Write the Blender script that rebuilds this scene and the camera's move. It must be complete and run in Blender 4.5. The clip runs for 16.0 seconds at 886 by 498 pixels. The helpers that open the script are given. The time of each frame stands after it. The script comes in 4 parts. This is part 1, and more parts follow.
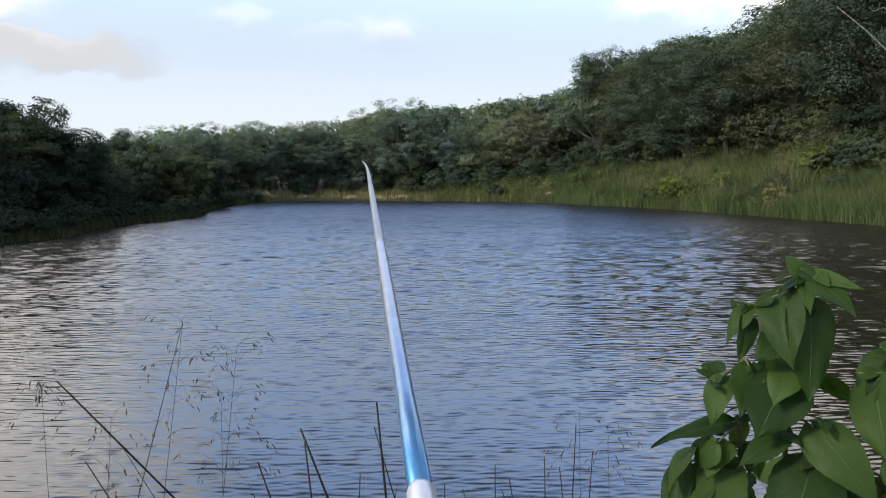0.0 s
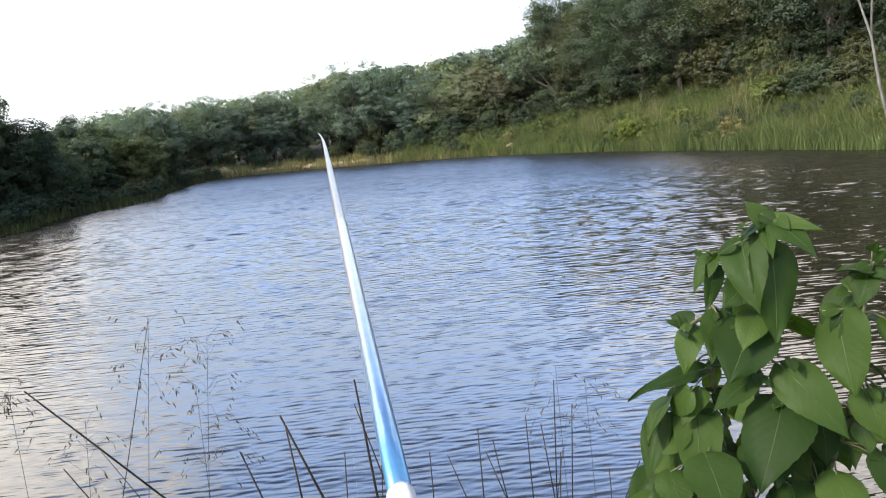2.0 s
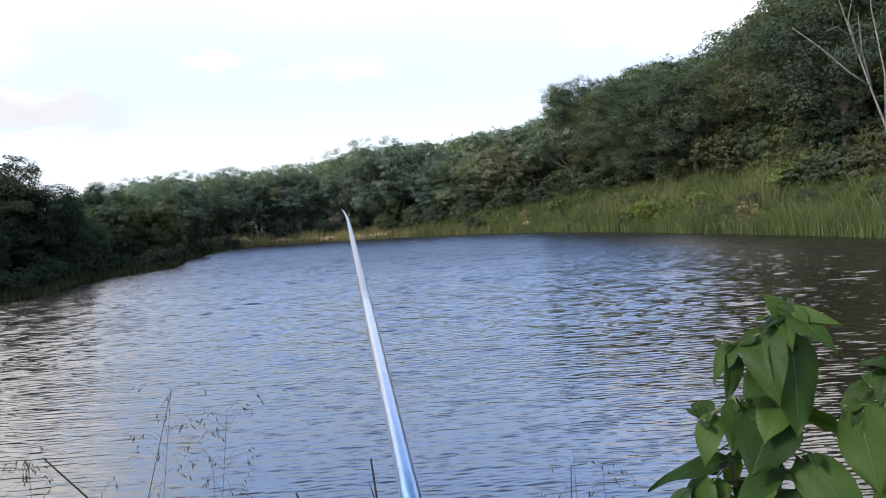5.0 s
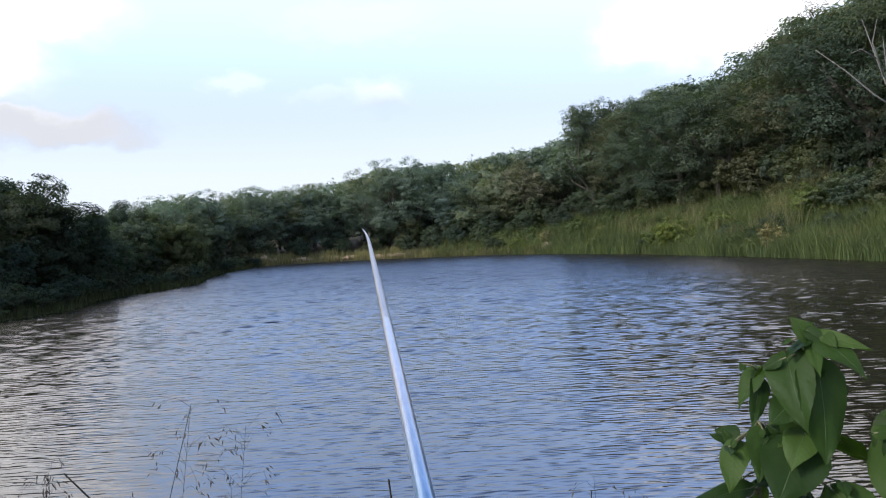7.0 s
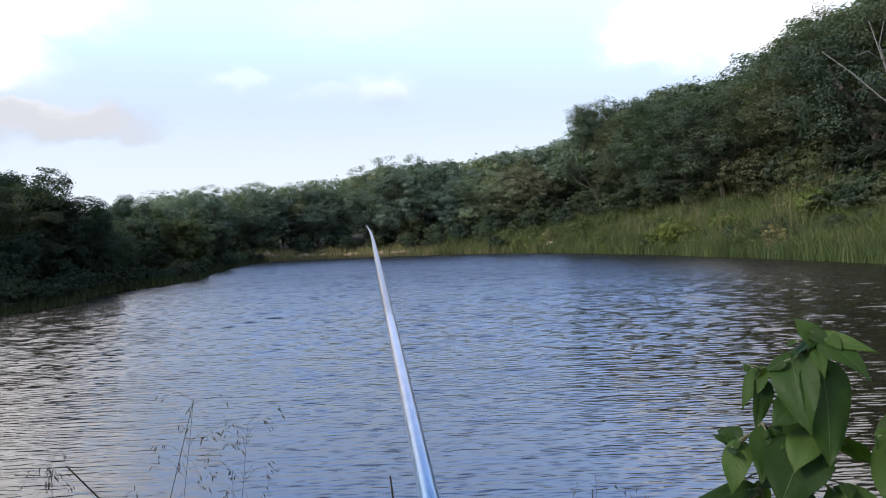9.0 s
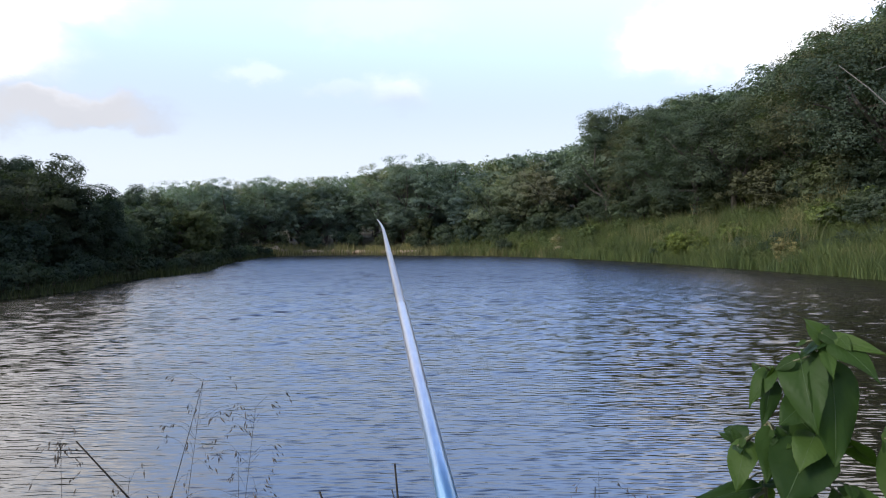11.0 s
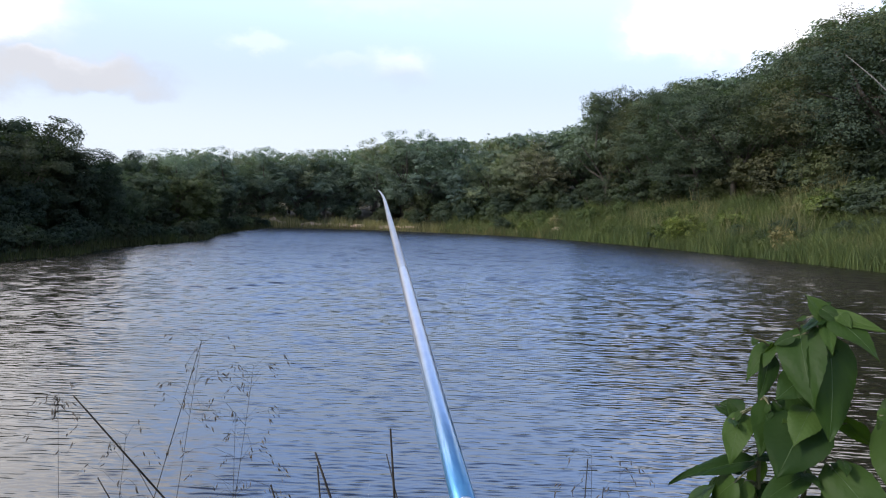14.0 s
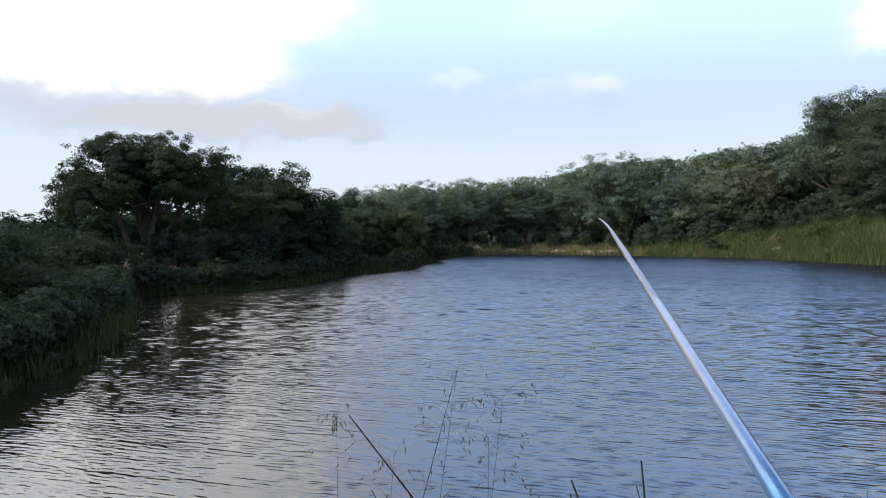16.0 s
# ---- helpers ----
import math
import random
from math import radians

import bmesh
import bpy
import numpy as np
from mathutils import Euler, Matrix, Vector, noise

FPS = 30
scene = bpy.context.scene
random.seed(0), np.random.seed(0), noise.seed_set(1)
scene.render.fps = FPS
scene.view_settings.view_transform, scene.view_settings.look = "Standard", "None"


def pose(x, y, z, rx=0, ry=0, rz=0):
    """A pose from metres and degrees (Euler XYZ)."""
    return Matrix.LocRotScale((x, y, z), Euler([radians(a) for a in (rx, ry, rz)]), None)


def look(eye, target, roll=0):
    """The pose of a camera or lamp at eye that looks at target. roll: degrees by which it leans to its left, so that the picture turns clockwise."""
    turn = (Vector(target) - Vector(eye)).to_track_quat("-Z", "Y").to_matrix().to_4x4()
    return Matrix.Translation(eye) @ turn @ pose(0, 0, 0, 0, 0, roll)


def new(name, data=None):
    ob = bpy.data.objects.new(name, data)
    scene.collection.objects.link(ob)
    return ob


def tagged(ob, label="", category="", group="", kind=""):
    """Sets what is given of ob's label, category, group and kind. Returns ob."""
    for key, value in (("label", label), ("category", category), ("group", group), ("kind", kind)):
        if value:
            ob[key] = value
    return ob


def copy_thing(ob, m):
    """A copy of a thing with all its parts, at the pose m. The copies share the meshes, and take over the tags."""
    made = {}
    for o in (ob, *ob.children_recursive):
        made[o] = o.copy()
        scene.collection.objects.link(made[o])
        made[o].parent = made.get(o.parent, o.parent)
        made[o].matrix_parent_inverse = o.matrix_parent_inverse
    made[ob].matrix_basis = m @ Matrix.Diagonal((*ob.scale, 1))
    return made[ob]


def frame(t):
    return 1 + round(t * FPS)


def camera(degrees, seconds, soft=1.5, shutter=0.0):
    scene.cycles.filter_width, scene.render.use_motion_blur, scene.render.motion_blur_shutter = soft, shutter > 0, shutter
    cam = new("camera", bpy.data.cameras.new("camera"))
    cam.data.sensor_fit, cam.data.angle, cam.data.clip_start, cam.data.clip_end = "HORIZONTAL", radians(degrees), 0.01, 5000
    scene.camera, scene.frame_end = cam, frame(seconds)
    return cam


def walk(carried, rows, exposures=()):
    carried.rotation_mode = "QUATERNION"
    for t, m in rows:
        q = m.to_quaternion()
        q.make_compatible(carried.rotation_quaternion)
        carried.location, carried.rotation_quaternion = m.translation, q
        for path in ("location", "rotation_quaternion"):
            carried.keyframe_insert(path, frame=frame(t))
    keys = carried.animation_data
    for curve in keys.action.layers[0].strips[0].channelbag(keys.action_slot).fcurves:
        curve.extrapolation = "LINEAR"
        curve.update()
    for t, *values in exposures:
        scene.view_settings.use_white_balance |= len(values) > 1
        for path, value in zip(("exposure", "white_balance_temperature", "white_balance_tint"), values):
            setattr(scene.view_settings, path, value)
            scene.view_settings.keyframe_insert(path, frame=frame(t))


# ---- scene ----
cam = camera(65.0, 16.0, soft=1.15)

# seconds, x, y, z, yaw to the left, pitch up, roll (degrees)
PATH = [
    (0, 0, 0, 1.8, -0, -5.6, -0),
    (0.5, 0.002, 0.008, 1.815, -0.23, -8.66, -2.86),
    (1, 0.009, 0.011, 1.827, -2.21, -9.15, -4.3),
    (1.5, 0.008, 0.02, 1.826, -2.34, -9.56, -5.01),
    (2, 0.008, 0.017, 1.823, -2.51, -9.07, -4.81),
    (2.5, 0.007, 0.015, 1.82, -2.47, -9.41, -4.94),
    (3, 0.007, 0.012, 1.817, -2.53, -9.09, -5.04),
    (3.5, 0.006, 0.01, 1.815, -2.79, -8.61, -4.39),
    (4, 0.002, 0.002, 1.823, -2.32, -4.58, -2.9),
    (4.5, -0.003, -0.005, 1.832, -1.98, -3.19, -2.11),
    (5, -0.007, -0.013, 1.84, -1.68, -2.82, -3.18),
    (7.5, -0.01, -0.01, 1.838, -0.01, -0.94, -2.56),
    (8, -0.011, -0.01, 1.838, -0.08, -0.95, -2.45),
    (8.5, -0.011, -0.009, 1.837, -0.2, -0.98, -2.38),
    (9, -0.012, -0.009, 1.837, 0.07, -1.22, -2.08),
    (11.5, -0.026, -0.023, 1.81, 1.16, -1.13, 1.45),
    (12, -0.029, -0.026, 1.805, 1.56, -1.6, 2.78),
    (12.5, -0.032, -0.029, 1.799, 0.71, -2, 2.08),
    (13, -0.033, -0.024, 1.798, 0.56, -1.96, 2.22),
    (13.5, -0.033, -0.02, 1.796, 0.36, -2.07, 2.13),
    (14, -0.033, -0.016, 1.794, 0.45, -2.98, 2.01),
    (14.5, -0.034, -0.012, 1.792, 1.36, -2.91, 1.9),
    (15, -0.064, -0.037, 1.799, 5.52, -2.3, 1.25),
    (15.5, -0.094, -0.063, 1.806, 12.57, -1.83, -0.51),
    (16, -0.124, -0.089, 1.812, 16.88, -1.17, 0.04),
]


def stand(x, y, z, yaw, pitch, roll):
    a, b = radians(yaw), radians(pitch)
    ahead = Vector((-math.sin(a) * math.cos(b), math.cos(a) * math.cos(b), math.sin(b)))
    eye = Vector((x, y, z))
    return look(eye, eye + ahead, roll)


EXPOSURES = [(0.0, 0.62, 6700, 10), (0.5, 1.1, 7000, 11), (1.0, 1.46, 7100, 11), (3.0, 1.48, 7100, 11), (3.6, 1.4, 7000, 11), (4.2, 1.16, 6800, 12), (5.0, 0.94, 6600, 12), (7.5, 0.7, 6420, 13), (9.0, 0.67, 6420, 13), (15.0, 0.69, 6400, 13), (16.0, 0.54, 6380, 11)]
walk(cam, [(r[0], stand(*r[1:])) for r in PATH], EXPOSURES)

# ---- sky and sun ----
SUN_AZ, SUN_EL = -116.0, 32.0

world = bpy.data.worlds.new("sky")
scene.world = world
world.use_nodes = True
wn, wl = world.node_tree.nodes, world.node_tree.links
wn.clear()


def wmath(op, a, b=None, c=None, clamp=False):
    n = wn.new("ShaderNodeMath")
    n.operation, n.use_clamp = op, clamp
    for i, v in enumerate((a, b, c)):
        if v is None:
            continue
        if isinstance(v, (int, float)):
            n.inputs[i].default_value = v
        else:
            wl.new(v, n.inputs[i])
    return n.outputs[0]


def wsmooth(v, lo, hi):
    n = wn.new("ShaderNodeMapRange")
    n.interpolation_type = "SMOOTHSTEP"
    wl.new(v, n.inputs["Value"])
    n.inputs["From Min"].default_value, n.inputs["From Max"].default_value = lo, hi
    return n.outputs[0]


def wmix(fac, a, b):
    n = wn.new("ShaderNodeMix")
    n.data_type = "RGBA"
    for sock, v in ((n.inputs[0], fac), (n.inputs[6], a), (n.inputs[7], b)):
        if isinstance(v, (int, float)):
            sock.default_value = v
        elif isinstance(v, tuple):
            sock.default_value = (*v, 1)
        else:
            wl.new(v, sock)
    return n.outputs[2]


sky = wn.new("ShaderNodeTexSky")
sky.sky_type, sky.sun_disc = "NISHITA", False
sky.sun_elevation, sky.sun_rotation = radians(SUN_EL), radians(SUN_AZ)
sky.air_density, sky.dust_density, sky.ozone_density = 1.0, 0.15, 2.0
coord = wn.new("ShaderNodeTexCoord")
split = wn.new("ShaderNodeSeparateXYZ")
wl.new(coord.outputs["Generated"], split.inputs[0])
dx, dy, dz = split.outputs
az = wmath("ARCTAN2", dx, dy)
el = wmath("ARCSINE", dz)


def wnoise(scale, detail, offset=0.0):
    n = wn.new("ShaderNodeTexNoise")
    n.inputs["Scale"].default_value, n.inputs["Detail"].default_value, n.inputs["Roughness"].default_value = scale, detail, 0.58
    m = wn.new("ShaderNodeMapping")
    m.inputs["Location"].default_value = (offset, offset * 0.7, 0)
    m.inputs["Scale"].default_value = (1, 1, 1.6)
    wl.new(coord.outputs["Generated"], m.inputs[0])
    wl.new(m.outputs[0], n.inputs["Vector"])
    return wmath("SUBTRACT", n.outputs[0], 0.5)


n1, n2 = wnoise(8.0, 8.0), wnoise(11.0, 8.0, 5.3)
u = wmath("ADD", az, wmath("MULTIPLY", n1, 0.16))
v = wmath("ADD", el, wmath("MULTIPLY", n2, 0.09))
# cumulus banks: azimuth, elevation, half width, half height, density
CLOUDS = [(-48, 14.5, 16, 6.3, 1.0), (-36.5, 13.6, 8.5, 5.4, 1.0), (-30.5, 19.5, 7.6, 5.0, 1.0), (-27, 26.5, 10, 7.0, 0.9), (-28.5, 9.1, 7.0, 1.5, 1.0), (-38, 8.7, 10, 1.7, 1.0), (-62, 23, 17, 11, 1.0), (-42, 27, 16, 11, 1.0), (-55, 46, 26, 15, 1.0),
          (-4.2, 11.4, 3.6, 1.7, 0.46), (-15, 12.6, 2.6, 0.9, 0.34), (-8.6, 11.6, 2.6, 0.9, 0.28), (-7, 17, 7, 1.5, 0.25),
          (17.5, 14.8, 4.4, 3.0, 0.7), (25, 15.5, 9, 4.5, 0.8), (36, 22, 13, 9, 1.0), (60, 20, 22, 11, 1.0), (34, 35, 15, 8, 1.0), (50, 48, 20, 12, 1.0)]
mask = None
for a0, e0, wa, we, dense in CLOUDS:
    p = wmath("DIVIDE", wmath("SUBTRACT", u, radians(a0)), radians(wa))
    q = wmath("DIVIDE", wmath("SUBTRACT", v, radians(e0)), radians(we))
    r = wmath("SQRT", wmath("ADD", wmath("MULTIPLY", p, p), wmath("MULTIPLY", q, q)))
    blob = wmath("MULTIPLY", wsmooth(wmath("SUBTRACT", 1.0, r), -0.25, 0.55), dense)
    mask = blob if mask is None else wmath("MAXIMUM", mask, blob)
# unseen broken cloud added over the rest of the sky, to light facing sides
rest = wsmooth(wnoise(2.6, 6.0, 2.0), -0.10, 0.14)
behind = wsmooth(wmath("ABSOLUTE", az), radians(65), radians(95))
mask = wmath("MAXIMUM", mask, wmath("MULTIPLY", rest, behind))
sun_way = (math.sin(radians(SUN_AZ)) * math.cos(radians(SUN_EL)), math.cos(radians(SUN_AZ)) * math.cos(radians(SUN_EL)), math.sin(radians(SUN_EL)))
dot = wn.new("ShaderNodeVectorMath")
dot.operation = "DOT_PRODUCT"
wl.new(coord.outputs["Generated"], dot.inputs[0])
dot.inputs[1].default_value = sun_way
glow = wsmooth(dot.outputs["Value"], 0.2, 1.0)
body = wsmooth(wmath("ADD", mask, wmath("MULTIPLY", n1, 0.9)), 0.25, 1.05)
grey = wsmooth(wmath("ADD", el, wmath("MULTIPLY", n2, 0.08)), radians(9.3), radians(13.0))
cloud = wmix(body, (4.6, 5.0, 5.4), (8.0, 7.7, 7.3))
cloud = wmix(grey, wmix(0.85, cloud, (2.25, 2.4, 2.65)), cloud)
lit = wn.new("ShaderNodeVectorMath")
lit.operation = "SCALE"
wl.new(cloud, lit.inputs[0])
wl.new(wmath("ADD", 1.0, wmath("MULTIPLY", wmath("MULTIPLY", wmath("MULTIPLY", glow, 2.0), wmath("ADD", 0.25, wmath("MULTIPLY", wsmooth(el, radians(11), radians(28)), 0.75))), wmath("MULTIPLY", body, grey))), lit.inputs["Scale"])
# clear air: paler towards the horizon, deep blue overhead
deep = wn.new("ShaderNodeVectorMath")
deep.operation = "MULTIPLY"
wl.new(sky.outputs[0], deep.inputs[0])
# added brightness near 22 degrees up, where the rippled water reflects it
wl.new(wmix(wsmooth(el, radians(9), radians(22)), (1.05, 1.02, 1.15), wmix(wsmooth(el, radians(22), radians(42)), (2.95, 2.85, 3.1), (0.60, 0.70, 0.95))), deep.inputs[1])
clear = wmix(wmath("MULTIPLY", wmath("SUBTRACT", 1.0, wsmooth(el, radians(3), radians(30))), 0.97), deep.outputs[0], wmix(wsmooth(el, radians(4), radians(11)), (3.55, 3.95, 4.35), (3.1, 3.55, 4.1)))
final = wmix(wmath("MULTIPLY", mask, 0.95), clear, lit.outputs[0])
back = wn.new("ShaderNodeBackground")
back.inputs["Strength"].default_value = 0.15
wl.new(final, back.inputs[0])
wout = wn.new("ShaderNodeOutputWorld")
wl.new(back.outputs[0], wout.inputs[0])

sun_data = bpy.data.lights.new("sun", "SUN")
sun_data.energy, sun_data.angle, sun_data.color = 2.8, radians(9), (1.0, 0.93, 0.82)
sun = new("sun", sun_data)
sa, se = radians(SUN_AZ), radians(SUN_EL)
sun.matrix_world = look((80 * math.sin(sa) * math.cos(se), 80 * math.cos(sa) * math.cos(se), 80 * math.sin(se)), (0, 0, 0))


# ---- materials ----
class Mat:
    """A node material with a Principled surface and a few short cuts."""

    def __init__(self, name, rough=0.6, metal=0.0, ior=1.45):
        self.m = bpy.data.materials.new(name)
        self.m.use_nodes = True
        self.n, self.l = self.m.node_tree.nodes, self.m.node_tree.links
        self.p = self.n["Principled BSDF"]
        self.p.inputs["Roughness"].default_value = rough
        self.p.inputs["Metallic"].default_value = metal
        self.p.inputs["IOR"].default_value = ior
        self.geo = self.n.new("ShaderNodeTexCoord")

    def put(self, sock, v):
        if isinstance(v, (int, float)):
            sock.default_value = v
        elif isinstance(v, tuple):
            sock.default_value = (*v, 1) if len(v) == 3 and sock.type == "RGBA" else v
        else:
            self.l.new(v, sock)

    def where(self, scale=(1, 1, 1), turn=0.0, own=True):
        n = self.n.new("ShaderNodeMapping")
        n.inputs["Scale"].default_value = scale
        n.inputs["Rotation"].default_value = (0, 0, radians(turn))
        if own:
            self.l.new(self.geo.outputs["Object"], n.inputs[0])
        else:
            g = self.n.new("ShaderNodeNewGeometry")
            self.l.new(g.outputs["Position"], n.inputs[0])
        return n.outputs[0]

    def noise(self, scale, detail=4.0, rough=0.55, vec=None, distort=0.0):
        n = self.n.new("ShaderNodeTexNoise")
        n.inputs["Scale"].default_value, n.inputs["Detail"].default_value = scale, detail
        n.inputs["Roughness"].default_value, n.inputs["Distortion"].default_value = rough, distort
        self.l.new(vec if vec is not None else self.geo.outputs["Object"], n.inputs["Vector"])
        return n.outputs[0]

    def island(self):
        return self.n.new("ShaderNodeNewGeometry").outputs["Random Per Island"]

    def each(self):
        return self.n.new("ShaderNodeObjectInfo").outputs["Random"]

    def math(self, op, a, b=0.0, clamp=False):
        n = self.n.new("ShaderNodeMath")
        n.operation, n.use_clamp = op, clamp
        self.put(n.inputs[0], a), self.put(n.inputs[1], b)
        return n.outputs[0]

    def ramp(self, fac, stops):
        n = self.n.new("ShaderNodeValToRGB")
        el = n.color_ramp.elements
        while len(el) < len(stops):
            el.new(0.5)
        for e, (at, c) in zip(el, stops):
            e.position, e.color = at, (*c, 1)
        self.l.new(fac, n.inputs[0])
        return n.outputs[0]

    def mix(self, fac, a, b, how="MIX"):
        n = self.n.new("ShaderNodeMix")
        n.data_type, n.blend_type = "RGBA", how
        self.put(n.inputs[0], fac), self.put(n.inputs[6], a), self.put(n.inputs[7], b)
        return n.outputs[2]

    def color(self, v):
        self.put(self.p.inputs["Base Color"], v)
        return self

    def bump(self, height, distance, strength=1.0):
        n = self.n.new("ShaderNodeBump")
        n.inputs["Strength"].default_value, n.inputs["Distance"].default_value = strength, distance
        self.l.new(height, n.inputs["Height"])
        self.l.new(n.outputs[0], self.p.inputs["Normal"])
        return self

    def thin(self, tint, share):
        """Leaves let part of the light through."""
        t = self.n.new("ShaderNodeBsdfTranslucent")
        self.put(t.inputs[0], tint)
        mix = self.n.new("ShaderNodeMixShader")
        mix.inputs[0].default_value = share
        self.l.new(self.p.outputs[0], mix.inputs[1])
        self.l.new(t.outputs[0], mix.inputs[2])
        self.l.new(mix.outputs[0], self.n["Material Output"].inputs[0])
        return self


def leafy(name, dark, mid, light, tint, spread=0.5, rough=0.55, shine=0.18):
    """Foliage whose tone varies from leaf to leaf, from patch to patch and from tree to tree."""
    m = Mat(name, rough)
    leaf = m.ramp(m.island(), [(0.0, dark), (0.55, mid), (1.0, light)])
    patch = m.ramp(m.noise(0.55, 3.0, vec=m.where(own=False)), [(0.3, (0.72, 0.74, 0.78)), (0.7, (1.22, 1.18, 1.05))])
    own = m.ramp(m.each(), [(0.0, (0.72, 0.82, 0.9)), (0.35, (1.0, 1.0, 0.95)), (0.62, (0.9, 0.98, 1.0)), (0.85, (1.15, 1.08, 0.8)), (1.0, (1.3, 1.0, 0.85))])
    col = m.mix(1.0, leaf, patch, "MULTIPLY")
    col = m.mix(spread, col, m.mix(1.0, col, own, "MULTIPLY"))
    m.color(col)
    m.p.inputs["Specular IOR Level"].default_value = shine
    m.thin(m.mix(1.0, col, tint, "MULTIPLY"), 0.32)
    return m.m


# distance haze is put into the far woods' paler green, not the hillside's
WOOD_LEAF = leafy("hazed_green_foliage", (0.106, 0.138, 0.116), (0.122, 0.156, 0.126), (0.140, 0.172, 0.134), (1.2, 1.5, 0.7), 0.9, 0.7, 0.1)
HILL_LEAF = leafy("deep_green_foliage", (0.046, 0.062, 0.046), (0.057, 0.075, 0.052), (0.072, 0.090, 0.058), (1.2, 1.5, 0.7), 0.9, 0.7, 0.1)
# the backlit bank's shade is put into these darker leaf tones
SHADE_LEAF = leafy("shade_painted_foliage", (0.030, 0.045, 0.038), (0.036, 0.053, 0.043), (0.044, 0.062, 0.047), (1.1, 1.4, 0.6), 0.6, 0.8, 0.06)
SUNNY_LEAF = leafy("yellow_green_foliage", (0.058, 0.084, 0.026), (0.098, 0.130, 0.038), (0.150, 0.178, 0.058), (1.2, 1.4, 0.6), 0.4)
GRASS = leafy("tall_grass", (0.070, 0.094, 0.036), (0.088, 0.112, 0.043), (0.114, 0.134, 0.057), (1.2, 1.3, 0.7), 0.3, 0.6)
GREEN_GRASS = leafy("green_grass", (0.052, 0.078, 0.029), (0.070, 0.100, 0.037), (0.094, 0.122, 0.050), (1.2, 1.3, 0.7), 0.3, 0.6)
PALE_GRASS = leafy("plumed_grass", (0.10, 0.105, 0.046), (0.15, 0.147, 0.072), (0.21, 0.195, 0.108), (1.2, 1.2, 0.7), 0.3, 0.7)
# grass colour lowered to hold the shade of the backlit shore
SHADE_GRASS = leafy("shade_painted_grass", (0.020, 0.028, 0.014), (0.036, 0.046, 0.022), (0.058, 0.068, 0.030), (1.2, 1.4, 0.6), 0.3, 0.6)

bark = Mat("bark", 0.85)
bark.color(bark.ramp(bark.noise(3.0, 6.0, vec=bark.where((4, 4, 1))), [(0.3, (0.030, 0.026, 0.021)), (0.7, (0.085, 0.073, 0.058))]))
bark.bump(bark.noise(14.0, 5.0, vec=bark.where((3, 3, 0.6))), 0.02, 0.6)
BARK = bark.m

dead = Mat("bleached_dead_wood", 0.8)
dead.color(dead.ramp(dead.noise(2.5, 6.0, vec=dead.where((5, 5, 0.8))), [(0.3, (0.07, 0.067, 0.06)), (0.7, (0.15, 0.145, 0.13))]))
dead.bump(dead.noise(20.0, 4.0), 0.01, 0.5)
DEAD = dead.m

soil = Mat("bank_soil", 0.95)
s1 = soil.noise(0.35, 5.0, vec=soil.where(own=False))
s2 = soil.noise(3.0, 6.0, vec=soil.where(own=False))
soil.color(soil.mix(s1, soil.ramp(s2, [(0.3, (0.030, 0.036, 0.016)), (0.7, (0.070, 0.072, 0.034))]), soil.ramp(s2, [(0.3, (0.060, 0.050, 0.030)), (0.7, (0.120, 0.098, 0.060))])))
soil.bump(s2, 0.15, 0.7)
SOIL = soil.m

sand = Mat("pale_sandy_rock", 0.9)
sand.color(sand.ramp(sand.noise(2.0, 6.0), [(0.3, (0.20, 0.14, 0.095)), (0.7, (0.36, 0.27, 0.19))]))
sand.bump(sand.noise(6.0, 6.0), 0.08, 0.8)
SAND = sand.m

# pond water, a little murky, with fine ripples on the modelled waves
wat = Mat("pond_water", 0.02, 0.0, 1.78)
wat.color(wat.ramp(wat.noise(0.12, 3.0, vec=wat.where(own=False)), [(0.3, (0.009, 0.008, 0.005)), (0.7, (0.016, 0.014, 0.009))]))
w2 = wat.noise(1.0, 1.0, 0.5, wat.where((2.6, 11.0, 1), -6, False), 0.5)
w3 = wat.noise(1.0, 1.0, 0.5, wat.where((7.0, 26.0, 1), 7, False), 0.3)
wat.bump(wat.math("ADD", wat.math("MULTIPLY", w2, 0.006), wat.math("MULTIPLY", w3, 0.0020)), 1.0)
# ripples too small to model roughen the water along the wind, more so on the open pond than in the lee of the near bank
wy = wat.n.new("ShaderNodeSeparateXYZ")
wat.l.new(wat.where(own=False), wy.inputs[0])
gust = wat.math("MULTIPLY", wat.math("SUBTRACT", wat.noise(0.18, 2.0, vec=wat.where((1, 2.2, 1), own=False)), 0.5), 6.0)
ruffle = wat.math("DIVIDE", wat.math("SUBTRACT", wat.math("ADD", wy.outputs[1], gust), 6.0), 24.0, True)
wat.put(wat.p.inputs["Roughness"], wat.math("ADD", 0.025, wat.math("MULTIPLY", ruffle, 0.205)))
wat.put(wat.p.inputs["Anisotropic"], 0.95)
wind = wat.n.new("ShaderNodeCombineXYZ")
wind.inputs[1].default_value = 1.0
wat.l.new(wind.outputs[0], wat.p.inputs["Tangent"])
WATER = wat.m

stalk = Mat("dry_stem", 0.6)
stalk.color(stalk.ramp(stalk.noise(30.0, 3.0), [(0.3, (0.010, 0.009, 0.008)), (0.7, (0.028, 0.025, 0.019))]))
stalk.p.inputs["Specular IOR Level"].default_value = 0.1
STALK = stalk.m
spike = Mat("grass_spikelet", 0.7)
spike.color(spike.ramp(spike.island(), [(0.0, (0.035, 0.029, 0.023)), (1.0, (0.085, 0.070, 0.053))]))
SPIKE = spike.m

